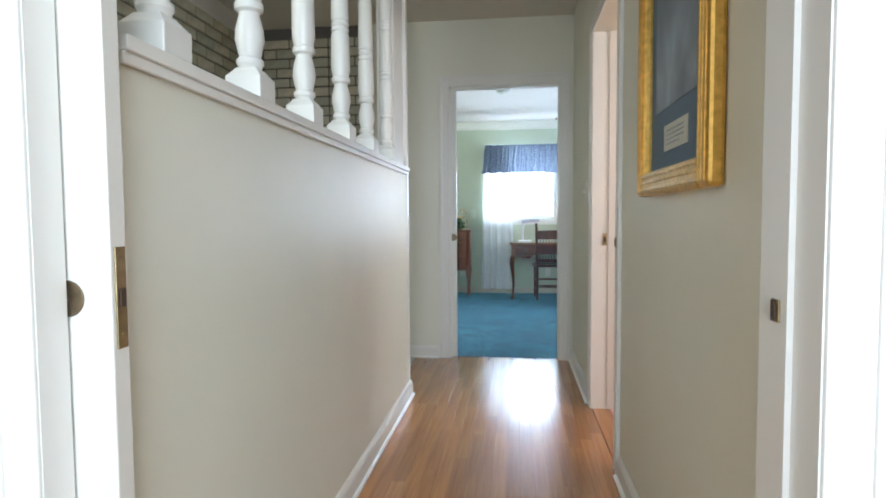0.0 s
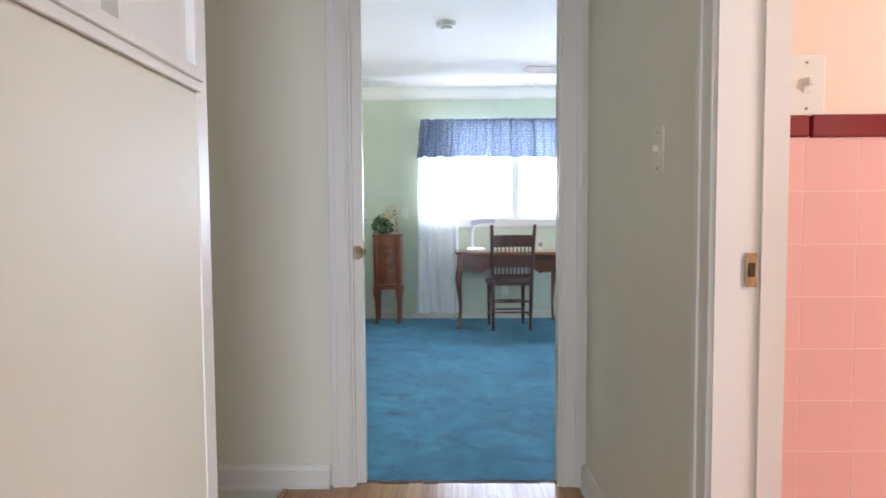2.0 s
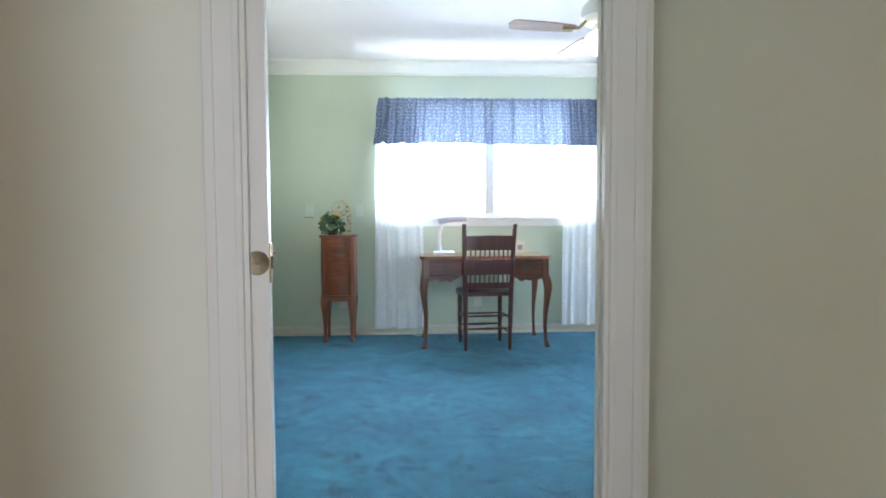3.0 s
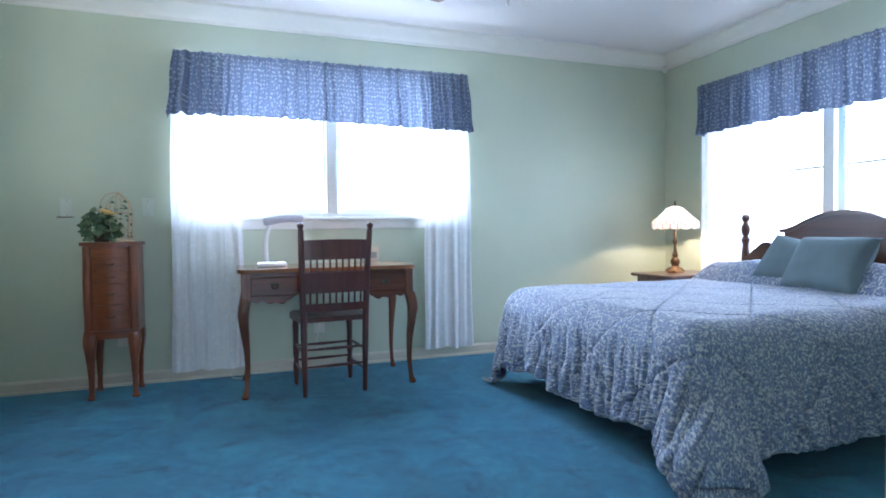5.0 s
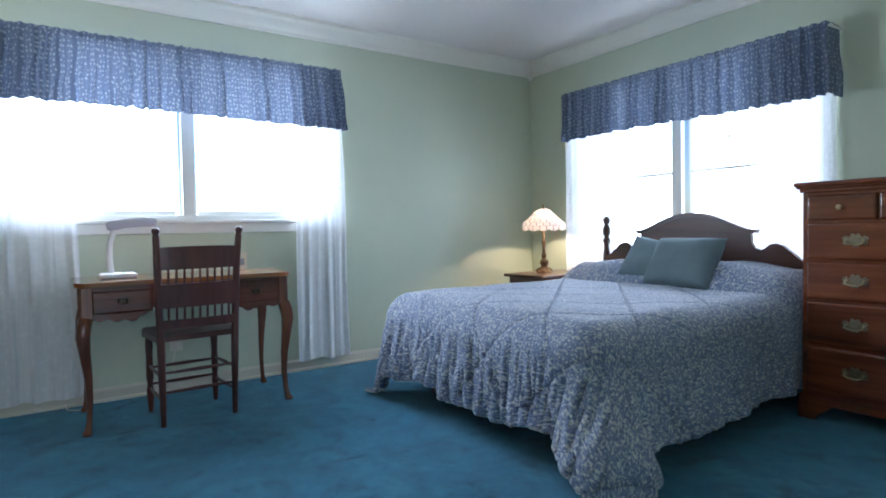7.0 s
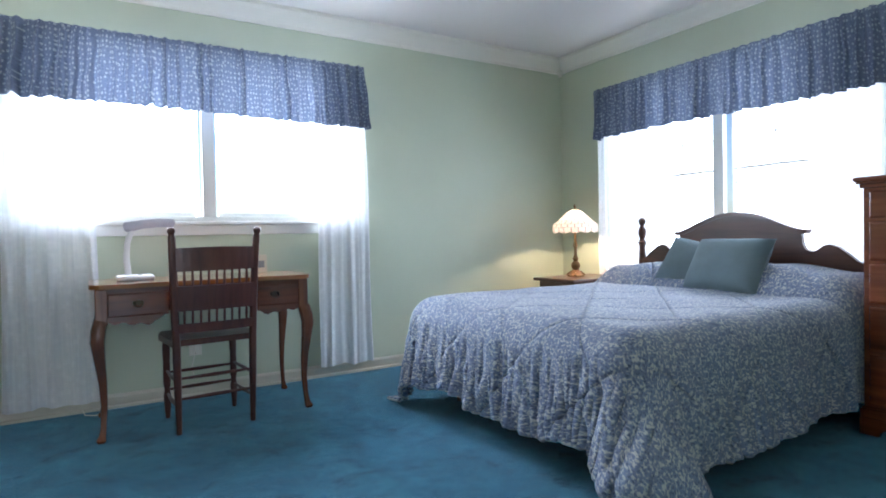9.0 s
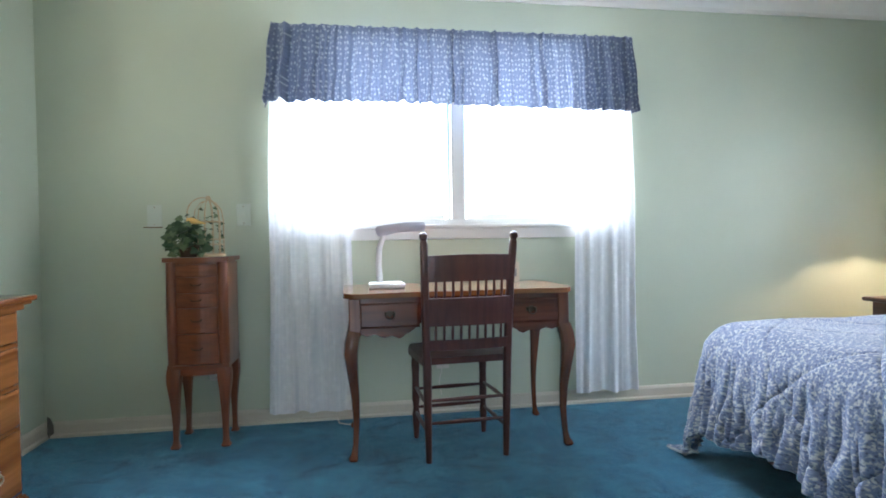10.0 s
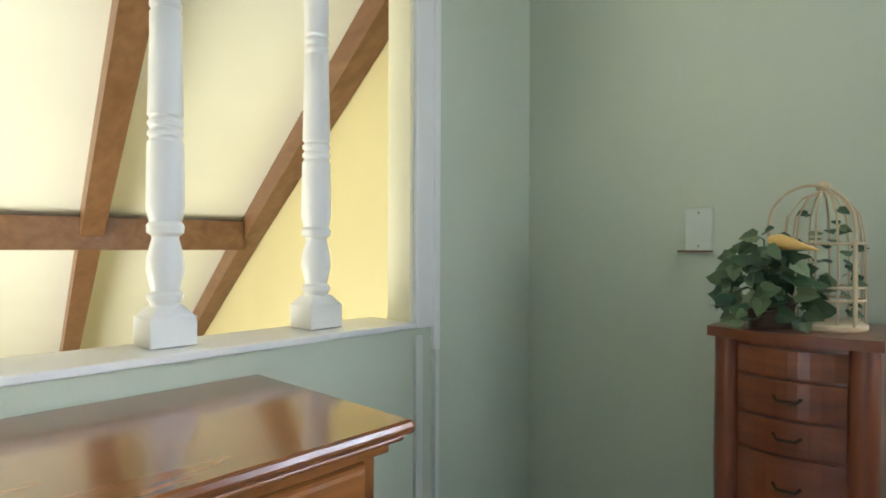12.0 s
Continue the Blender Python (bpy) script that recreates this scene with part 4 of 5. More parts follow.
W, L = BY1 - BY0 - 2 * 0.05, BX1 - BX0
na, nb = int((W + 2 * DROP) / STEP), int((L + DROP - 0.015) / STEP)
grid, uvs = [], []
for i in range(nb + 1):
    b = -(DROP - 0.015) + i * STEP
    line, uvl = [], []
    for j in range(na + 1):
        a = -DROP + j * STEP
        ea = a if a < 0 else max(0, a - W)
        eb = min(b, 0)
        px, py = BX0 + max(b, 0), BY0 + 0.05 + min(max(a, 0), W)
        e = (abs(ea) ** 1.55 + abs(eb) ** 1.55) ** (1 / 1.55)
        d = Vector((eb * (0.62 if ea < 0 else 1.0), ea, 0)).normalized() if e > 1e-6 else Vector((0, 0, 0))
        out, down = fall(e)
        hang = min(1, max(0, (e - 0.12) / 0.4))
        run = (b if abs(ea) > abs(eb) else a) * 1.0
        ang = math.atan2(eb, ea) if e > 1e-6 else 0
        fold = 0.10 * math.sin(run * 34 + 1.2 * math.sin(run * 9)) + 0.5 * noise.noise(Vector((run * 9, ang * 1.5, e * 1.2))) + 0.55 * noise.noise(Vector((run * 30, ang * 3, e * 3.0))) + 0.42 * noise.noise(Vector((run * 55, ang * 3 + 9, e * 5.0))) + 1.0 * (0.35 - abs(noise.noise(Vector((run * 38 + 2.0 * e, ang * 2 + 4, e * 5.0))))) 
        puff = noise.noise(Vector((a * 3.1, b * 3.1, 2.0)))
        side = abs(ea) > abs(eb)
        amp = (0.019 if side and ea < 0 else 0.043)
        corner = min(1, abs(ea * eb) * 14)
        out += hang * amp * fold * (1 + 0.5 * hang) * (1 - 0.65 * corner)
        out += (0.10 if ea < 0 else 0.03) * corner * hang
        if ea < 0:
            out += 0.07 * hang * min(1, abs(ea) / 0.3) * max(0, 1 - max(b, 0) / 0.9)
        z = BZ - down + 0.012 * puff * (1 - hang)
        hem = (0.4 if side else 1.0) * (0.024 * math.sin(run * 7 + 1) + 0.014 * math.sin(run * 15))
        z += hang * hem * (1 - corner)
        head = min(1, max(0, (b - (L - 0.47)) / 0.22))
        if head and e < 0.25:
            z += 0.125 * math.sin(head * math.pi * 0.62) * (1 - e / 0.25) * (1 - 0.15 * math.cos((a / W - 0.5) * 4 * math.pi))
        q1, q2 = abs(((a + b * 0.9) / 0.46) % 1 - 0.5), abs(((a - b * 0.9) / 0.46) % 1 - 0.5)
        seam = max(0, 1 - q1 / 0.024) + max(0, 1 - q2 / 0.024)
        dent = 0.015 * min(1, seam)
        if z < 0.014:
            out += min(0.09, (0.014 - z) * 0.4)
            z = 0.014 + 0.004 * fold + 0.006
        p = Vector((px, py, z)) + d * (out - 2.4 * dent * hang)
        p.z -= 0.6 * dent * (1 - hang)
        if p.x > 2.93:
            p.y = max(p.y, 5.432 + 0.004 * fold)
        line.append(p)
        uvl.append((a + 1, b + 1))
    grid.append(line)
    uvs.append(uvl)
comforter = cloth("comforter", grid, uvs, M_QUILT, None, 0.012)
hem = bmesh.new()
edge_pts = [r[0] for r in grid[::-1]] + [p for p in grid[0][1:-1]] + [r[-1] for r in grid]
tube(hem, edge_pts[::3], [0.007] * len(edge_pts[::3]), 6)
part("hem", hem, M_QUILT_EDGE, comforter)
tagged(comforter, "quilted blue floral comforter spread over the bed", "comforter")


def pillow(m, w, h, t, label):
    n = 22
    bm = bmesh.new()
    for s in (1, -1):
        vs = []
        for i in range(n + 1):
            row = []
            for j in range(n + 1):
                u, v = 2 * i / n - 1, 2 * j / n - 1
                k = (1 - abs(u) ** 3) * (1 - abs(v) ** 3)
                x, y = w / 2 * u * (1 - 0.07 * (1 - v * v)), h / 2 * v * (1 - 0.07 * (1 - u * u))
                z = s * (t / 2) * max(0, k) ** 0.46 + 0.009 * noise.noise(Vector((x * 8, y * 8, s))) * k
                row.append(bm.verts.new((x, y, z)))
            vs.append(row)
        for i in range(n):
            for j in range(n):
                q = (vs[i][j], vs[i + 1][j], vs[i + 1][j + 1], vs[i][j + 1])
                bm.faces.new(q if s > 0 else q[::-1])
    bmesh.ops.remove_doubles(bm, verts=bm.verts, dist=0.0008)
    ob = new("throw_pillow", mesh_of("throw_pillow", bm, M_TEAL, True))
    ob.matrix_world = m
    return tagged(ob, label, "pillow", "throw pillows on the bed")


pillow(pose(3.06, 6.075, 0.732, 58, 0, -93), 0.45, 0.34, 0.18, "plain teal velvet throw pillow leaning on the bed")
pillow(pose(3.13, 6.325, 0.725, 56, 12, -80), 0.38, 0.32, 0.17, "plain teal velvet throw pillow behind another")

# ---- case furniture ----


def bail(parent, x, z, y, w=0.085, mat=None, label="aged brass bail handle"):
    """A batwing plate with a swinging bail; front towards -y."""
    mat = mat or M_BRASS
    bm = bmesh.new()
    prof = [(-0.5, 0.10), (-0.36, 0.20), (-0.24, 0.12), (-0.12, 0.30), (0, 0.22), (0.12, 0.30), (0.24, 0.12), (0.36, 0.20), (0.5, 0.10), (0.46, -0.05), (0.50, -0.16), (0.34, -0.22), (0.20, -0.14), (0.08, -0.32), (0, -0.26), (-0.08, -0.32), (-0.20, -0.14), (-0.34, -0.22), (-0.50, -0.16), (-0.46, -0.05)]
    extrude(bm, [(x + px * w, z + pz * w) for px, pz in prof], 0.003, Matrix.Translation((0, y, 0)) @ Matrix.Rotation(radians(90), 4, "X"))
    h = part("handle", bm, mat if mat == M_PULLDARK else M_PULL, parent, label)
    bm = bmesh.new()
    pts = [(x - w * 0.34, y - 0.006, z), (x - w * 0.36, y - 0.016, z - 0.006), (x - w * 0.31, y - 0.018, z - 0.015), (x - w * 0.14, y - 0.018, z - 0.021), (x + w * 0.14, y - 0.018, z - 0.021), (x + w * 0.31, y - 0.018, z - 0.015), (x + w * 0.36, y - 0.016, z - 0.006), (x + w * 0.34, y - 0.006, z)]
    tube(bm, pts, [0.0034] * 8, 6)
    for px in (-0.34, 0.34):
        lathe(bm, [(0.006, 0), (0.006, 0.006), (0.003, 0.009)], 8, (x + px * w, y - 0.003, z), Matrix.Rotation(radians(90), 4, "X"))
    part("bail", bm, mat, h)


def drawer(parent, x0, x1, z0, z1, y, mat, handles, small=False, dark=False, wide=0.085):
    bm = boxes((x0, y - 0.016, z0, x1, y + 0.01, z1))
    bmesh.ops.bevel(bm, geom=[e for e in bm.edges if all(v.co.y < y - 0.01 for v in e.verts)], offset=0.011, segments=3, affect="EDGES", profile=0.5)
    d = part("drawer", bm, mat, parent)
    for hx in handles:
        if small:
            bm = lathe(bmesh.new(), [(0.012, 0), (0.008, 0.006), (0.007, 0.012), (0.012, 0.018), (0.010, 0.024), (0.002, 0.026)], 14, (hx, y - 0.016, (z0 + z1) / 2), Matrix.Rotation(radians(90), 4, "X"))
            part("handle", bm, M_BRASS, d, "small aged brass knob", True)
        else:
            bail(d, hx, (z0 + z1) / 2 + 0.008, y - 0.016, *((0.05, M_PULLDARK, "dark bronze bail handle") if dark else (wide,)))
    return d


def case(name, m, w, dpt, h, mat, label, category, over=0.045, top_mat=None):
    """A carcass with moulded top and bracket feet: origin at the floor's middle, front to -y."""
    t = thing(name, m, label, category)
    x, y = w / 2, dpt / 2
    part("carcass", boxes((-x, -y, 0.09, x, y, h - 0.05), bev=0.004), mat, t)
    for nm, o, z0, z1, bv in (("cornice", over * 0.35, h - 0.05, h - 0.032, 0.004), ("cornice", over * 0.7, h - 0.032, h - 0.022, 0.004), ("top", over, h - 0.022, h, 0.009)):
        part(nm, boxes((-x - o, -y - o, z0, x + o, y, z1), bev=bv), top_mat if nm == "top" and top_mat else mat, t)
    part("plinth", boxes((-x - 0.012, -y - 0.014, 0.075, x + 0.012, y, 0.115), (-x - 0.007, -y - 0.009, 0.115, x + 0.007, y, 0.125), bev=0.004), mat, t)
    for sx in (-1, 1):
        bm = bmesh.new()
        pr = [(0, 0), (0.075, 0), (0.082, 0.02), (0.10, 0.035), (0.12, 0.05), (0.15, 0.075), (0, 0.075)]
        extrude(bm, [(sx * (x + 0.012 - px), pz) for px, pz in pr], 0.024, Matrix.Translation((0, -y + 0.008, 0)) @ Matrix.Rotation(radians(90), 4, "X"))
        part("foot", bm, mat, t)
        part("foot", boxes((sx * x - 0.012, y - 0.12, 0, sx * x + 0.012, y - 0.01, 0.09), bev=0.003), mat, t)
        part("side_foot", boxes((sx * x - 0.010, -y - 0.008, 0, sx * x + 0.010, -y + 0.10, 0.075), bev=0.003), mat, t)
    return t


dresser = case("dresser", pose(-1.212, 6.115, 0, 0, 0, 90), 1.54, 0.415, 0.80, M_OAK, "long honey oak dresser with brass bail handles", "dresser", 0.045, M_OAKTOP)
YF = -0.2075
for sx in (-1, 1):
    c0, c1 = sorted((sx * 0.255, sx * 0.745))
    for z0, z1 in ((0.645, 0.744), (0.505, 0.63), (0.365, 0.49)):
        drawer(dresser, c0, c1, z0, z1, YF, M_OAK, [(c0 + c1) / 2])
    c0, c1 = sorted((sx * 0.008, sx * 0.745))
    drawer(dresser, c0, c1, 0.14, 0.35, YF, M_OAK, [c0 + 0.17, c1 - 0.17])
    c0, c1 = sorted((sx * 0.008, sx * 0.238))
    drawer(dresser, c0, c1, 0.655, 0.744, YF, M_OAK, [(c0 + c1) / 2], True)
    drawer(dresser, c0, c1, 0.525, 0.64, YF, M_OAK, [(c0 + c1) / 2])
drawer(dresser, -0.238, 0.238, 0.365, 0.51, YF, M_OAK, [-0.13, 0.13])

chest = case("chest_of_drawers", pose(3.275, 4.955, 0, 0, 0, -90), 0.92, 0.46, 1.15, M_CHERRY, "tall reddish brown chest of drawers", "chest", 0.032)
YF = -0.23
for c0, c1 in ((-0.435, -0.15), (-0.14, 0.14), (0.15, 0.435)):
    drawer(chest, c0, c1, 0.965, 1.085, YF, M_CHERRY, [(c0 + c1) / 2], True)
for z0, z1 in ((0.778, 0.95), (0.588, 0.765), (0.370, 0.575), (0.14, 0.357)):
    drawer(chest, -0.435, 0.435, z0, z1, YF, M_CHERRY, [-0.23, 0.23], wide=0.105)

night = thing("nightstand", pose(3.25, 7.38, 0), "dark wooden nightstand between bed and corner", "nightstand")
part("top", boxes((-0.30, -0.24, 0.575, 0.28, 0.20, 0.60), bev=0.009), M_WALNUT, night)
part("body", boxes((-0.26, -0.20, 0.16, 0.26, 0.17, 0.575), bev=0.004), M_WALNUT, night)
for x in (-0.235, 0.235):
    for y in (-0.175, 0.145):
        part("leg", tube(bmesh.new(), [(x, y, 0), (x, y, 0.16)], [0.015, 0.022], 8), M_WALNUT, night)
drawer(night, -0.22, 0.22, 0.38, 0.55, -0.20, M_WALNUT, [0.0], True)

# ---- writing desk, chair, jewellery cabinet ----


def cabriole(sx, sy, h, k=1.0, top=0.03, thick=1.0):
    """Points and radii of a curved leg; sx, sy: the way its knee swells."""
    f = [(0.0, 0.020, 0.016), (0.02, 0.026, 0.022), (0.05, 0.016, 0.015), (0.12, 0.006, 0.0125), (0.30, -0.004, 0.014), (0.50, 0.002, 0.018), (0.70, 0.020, 0.024), (0.84, 0.030, 0.030), (0.92, 0.022, 0.031), (1.0, 0.004, top)]
    return [(sx * o * k, sy * o * k, z * h) for z, o, r in f], [r * k * thick for z, o, r in f]


def leg_part(t, x, y, sx, sy, h, mat, k=1.0, thick=1.0):
    pts, rad = cabriole(sx, sy, h, k, 0.03, thick)
    return part("leg", tube(bmesh.new(), [(x + a, y + b, c) for a, b, c in pts], rad, 12, 1.0, 0.45), mat, t, smooth=True)


desk = thing("writing_desk", pose(0.595, 7.50, 0), "reddish brown writing desk with curved cabriole legs", "desk")
bm = bmesh.new()
edge = []
for i in range(41):
    u = i / 40
    x = -0.44 + 0.88 * u
    edge.append((x, -0.255 - 0.009 * math.cos(u * 4 * math.pi) + 0.010 * math.sin(u * math.pi)))
corner = [(0.460, -0.263), (0.482, -0.259), (0.497, -0.250), (0.507, -0.238), (0.513, -0.224), (0.520, -0.208), (0.525, -0.186)]
edge = [(-x, y) for x, y in reversed(corner)] + edge + corner
extrude(bm, edge + [(0.525, 0.27), (-0.525, 0.27)], 0.022, Matrix.Translation((0, 0, 0.712)))
bmesh.ops.bevel(bm, geom=[e for e in bm.edges if len(e.link_faces) == 2 and e.calc_face_angle(0) > 1.2 and abs(e.verts[0].co.z - e.verts[1].co.z) < 0.001], offset=0.007, segments=2, affect="EDGES")
part("top", bm, M_DESKTOPLIT, desk)
part("apron", boxes((-0.48, 0.215, 0.56, 0.48, 0.235, 0.712), (-0.49, -0.21, 0.56, -0.47, 0.215, 0.712), (0.47, -0.21, 0.56, 0.49, 0.215, 0.712), (-0.47, -0.205, 0.69, 0.47, 0.215, 0.708)), M_DESKSHADE, desk)
bm = bmesh.new()
low = []
for i in range(61):
    u = -0.47 + 0.94 * i / 60
    k = abs(u) / 0.47
    z = 0.60 if k < 0.38 else 0.60 - 0.066 * math.sin(min(1, (k - 0.38) / 0.25) * math.pi / 2) + (0.02 * max(0, (k - 0.63) / 0.37)) + 0.006 * math.sin(k * 40) * (k > 0.5)
    low.append((u, z))
extrude(bm, low + [(0.47, 0.712), (-0.47, 0.712)], 0.018, Matrix.Translation((0, -0.205, 0)) @ Matrix.Rotation(radians(90), 4, "X"))
part("front_apron", bm, M_DESKSHADE, desk)
for sx in (-1, 1):
    c0, c1 = sorted((sx * 0.19, sx * 0.455))
    drawer(desk, c0, c1, 0.575, 0.69, -0.211, M_DESKSHADE, [(c0 + c1) / 2], False, True)
    leg_part(desk, sx * 0.478, -0.205, sx * 0.55, -0.6, 0.56, M_DESKSHADEV, 1.05)
    leg_part(desk, sx * 0.475, 0.235, sx * 0.5, 0.2, 0.56, M_DESKSHADEV, 0.9)
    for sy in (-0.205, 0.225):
        part("leg_block", boxes((sx * 0.475 - 0.026, sy - 0.026, 0.545, sx * 0.475 + 0.026, sy + 0.026, 0.711), bev=0.005), M_DESKSHADEV, desk)

chair = thing("side_chair", pose(0.588, 7.36, 0, 0, 0, 184), "dark wooden spindle-back chair pushed to the desk", "chair")
# front towards -y in its own space
bm = bmesh.new()
out = [(-0.20, 0.17), (-0.215, -0.10), (-0.19, -0.20), (-0.10, -0.225), (0.10, -0.225), (0.19, -0.20), (0.215, -0.10), (0.20, 0.17)]
extrude(bm, out, 0.03, Matrix.Translation((0, 0, 0.425)))
bmesh.ops.bevel(bm, geom=[e for e in bm.edges if e.calc_face_angle(0) > 0.9 and abs(e.verts[0].co.z - e.verts[1].co.z) < 0.001], offset=0.009, segments=2, affect="EDGES")
part("seat", bm, M_CHAIR, chair)
for sx in (-1, 1):
    pts = [(sx * 0.175, 0.155, 0), (sx * 0.178, 0.165, 0.25), (sx * 0.180, 0.175, 0.44), (sx * 0.185, 0.185, 0.60), (sx * 0.190, 0.205, 0.80), (sx * 0.196, 0.228, 0.945), (sx * 0.197, 0.230, 0.96), (sx * 0.198, 0.232, 0.972), (sx * 0.198, 0.233, 0.985), (sx * 0.198, 0.234, 0.993)]
    part("back_post", tube(bmesh.new(), pts, [0.013, 0.018, 0.019, 0.018, 0.018, 0.017, 0.013, 0.019, 0.017, 0.006], 10, 1.0, 0.2), M_CHAIR, chair, smooth=True)
    bm = lathe(bmesh.new(), [(0.011, 0), (0.016, 0.06), (0.019, 0.12), (0.013, 0.15), (0.019, 0.19), (0.017, 0.30), (0.020, 0.36), (0.015, 0.425)], 12, (sx * 0.17, -0.17, 0))
    part("front_leg", bm, M_CHAIR, chair, smooth=True)
    for z in (0.13, 0.25):
        part("stretcher", tube(bmesh.new(), [(sx * 0.17, -0.165, z), (sx * 0.175, 0.0, z), (sx * 0.178, 0.16, z)], [0.006, 0.010, 0.006], 8), M_CHAIR, chair)
for z, y in ((0.17, 0.160), (0.27, 0.165), (0.15, -0.17), (0.24, -0.17)):
    part("stretcher", tube(bmesh.new(), [(-0.172, y, z), (0, y, z), (0.172, y, z)], [0.006, 0.010, 0.006], 8), M_CHAIR, chair)


def back_rail(z0, z1, name, arch=0.0):
    bm = bmesh.new()
    n = 12
    lo, hi = [], []
    for i in range(n + 1):
        u = -0.182 + 0.364 * i / n
        bow = 0.016 * (1 - (u / 0.182) ** 2)
        y = 0.172 + (z0 - 0.44) * 0.105 + bow
        lo.append((u, y, z0)), hi.append((u, y + (z1 - z0) * 0.105, z1 + arch * math.cos(u / 0.182 * math.pi / 2)))
    front = [[bm.verts.new((x, y, z)) for x, y, z in r] for r in (lo, hi)]
    rear = [[bm.verts.new((x, y + 0.016, z)) for x, y, z in r] for r in (lo, hi)]
    for i in range(n):
        bm.faces.new((front[0][i], front[0][i + 1], front[1][i + 1], front[1][i]))
        bm.faces.new((rear[0][i + 1], rear[0][i], rear[1][i], rear[1][i + 1]))
        bm.faces.new((front[1][i], front[1][i + 1], rear[1][i + 1], rear[1][i]))
        bm.faces.new((front[0][i + 1], front[0][i], rear[0][i], rear[0][i + 1]))
    part(name, bm, M_CHAIR, chair)


back_rail(0.785, 0.895, "crest_rail", 0.004)
back_rail(0.595, 0.715, "back_panel")
back_rail(0.49, 0.535, "lower_rail")
for z0, z1, n in ((0.712, 0.79, 9), (0.53, 0.60, 9)):
    for i in range(n):
        u = -0.145 + 0.29 * i / (n - 1)
        bow = 0.016 * (1 - (u / 0.182) ** 2) + 0.008
        y0, y1 = (0.172 + (z - 0.44) * 0.105 + bow for z in (z0, z1))
        zm, ym = (z0 + z1) / 2, (y0 + y1) / 2
        part("spindle", tube(bmesh.new(), [(u, y0, z0), (u, ym, zm), (u, y1, z1)], [0.005, 0.0065, 0.005], 8), M_CHAIR, chair)

jewel = thing("jewelry_cabinet", pose(-0.607, 7.715, 0), "slim reddish wooden jewelry cabinet on curved legs", "cabinet")


def bow_slab(x0, x1, y0, depth, bowed, z0, z1, bev=0.0):
    bm = bmesh.new()
    n = 10
    front = [(x0 + (x1 - x0) * i / n, y0 - bowed * (1 - (2 * i / n - 1) ** 2)) for i in range(n + 1)]
    extrude(bm, front + [(x1, y0 + depth), (x0, y0 + depth)], z1 - z0, Matrix.Translation((0, 0, z0)))
    if bev:
        bmesh.ops.bevel(bm, geom=[e for e in bm.edges if e.calc_face_angle(0) > 1.0], offset=bev, segments=2, affect="EDGES")
    return bm


part("body", bow_slab(-0.127, 0.127, -0.125, 0.245, 0.012, 0.385, 0.878), M_JEWELV, jewel)
part("top", bow_slab(-0.147, 0.147, -0.146, 0.278, 0.022, 0.878, 0.898, 0.006), M_JEWEL, jewel)
part("bottom_rail", bow_slab(-0.138, 0.138, -0.138, 0.265, 0.022, 0.378, 0.396, 0.006), M_JEWEL, jewel)
part("apron", bow_slab(-0.104, 0.104, -0.124, 0.24, 0.018, 0.345, 0.378, 0.003), M_JEWEL, jewel)
zs = [0.400, 0.545, 0.665, 0.735, 0.810, 0.870]
for z0, z1 in zip(zs, zs[1:]):
    d = part("drawer", bow_slab(-0.092, 0.092, -0.134, 0.02, 0.022, z0 + 0.004, z1 - 0.004, 0.004), M_JEWEL, jewel)
    if z1 < 0.86:
        part("handle", tube(bmesh.new(), [(-0.024, -0.154, (z0 + z1) / 2 + 0.004), (-0.016, -0.162, (z0 + z1) / 2 - 0.004), (0.016, -0.162, (z0 + z1) / 2 - 0.004), (0.024, -0.154, (z0 + z1) / 2 + 0.004)], [0.0028] * 4, 6), M_PULLDARK, d)
for sx in (-1, 1):
    part("side_door", boxes((sx * 0.127 - 0.012, -0.125, 0.395, sx * 0.127 + 0.012, 0.105, 0.872), bev=0.004), M_JEWELV, jewel)
    part("corner_stile", tube(bmesh.new(), [(sx * 0.114, -0.120, 0.39), (sx * 0.114, -0.122, 0.63), (sx * 0.114, -0.120, 0.876)], [0.024, 0.026, 0.024], 12), M_JEWELV, jewel, smooth=True)
    leg_part(jewel, sx * 0.111, -0.112, sx * 0.12, -0.25, 0.375, M_JEWELV, 0.75, 1.5)
    leg_part(jewel, sx * 0.111, 0.098, sx * 0.1, 0.1, 0.375, M_JEWELV, 0.7, 1.4)

# ---- small things ----
lampd = thing("desk_lamp", pose(0.275, 7.52, 0.735), "white plastic desk lamp with a flat tilted head", "lamp")
bm = boxes((-0.085, -0.075, 0, 0.085, 0.075, 0.026), bev=0.011)
part("base", bm, M_PLASTIC, lampd, smooth=True)
part("arm", tube(bmesh.new(), [(-0.03, 0.02, 0.02), (-0.036, 0.02, 0.11), (-0.030, 0.018, 0.19), (-0.004, 0.015, 0.268)], [0.017, 0.015, 0.0145, 0.014], 12, 0.6), M_PLASTIC, lampd, smooth=True)
bm = bmesh.new()
tube(bm, [(-0.045, 0.012, 0.268), (-0.035, 0.012, 0.271), (0.0, 0.011, 0.276), (0.04, 0.01, 0.285), (0.11, 0.008, 0.291), (0.185, 0.006, 0.290), (0.192, 0.006, 0.289)], [0.014, 0.025, 0.025, 0.023, 0.023, 0.022, 0.013], 14, 0.42)
part("head", bm, M_LAMPHEAD, lampd, "plastic head, coloured grey for its backlit shade", True)
part("switch", lathe(bmesh.new(), [(0.009, 0.025), (0.009, 0.028), (0.005, 0.029)], 12, (0.02, -0.045, 0)), M_INK, lampd)
card = thing("desk_card", pose(0.93, 7.62, 0.735, 0, 0, -8), "small cream card standing on the desk", "card")
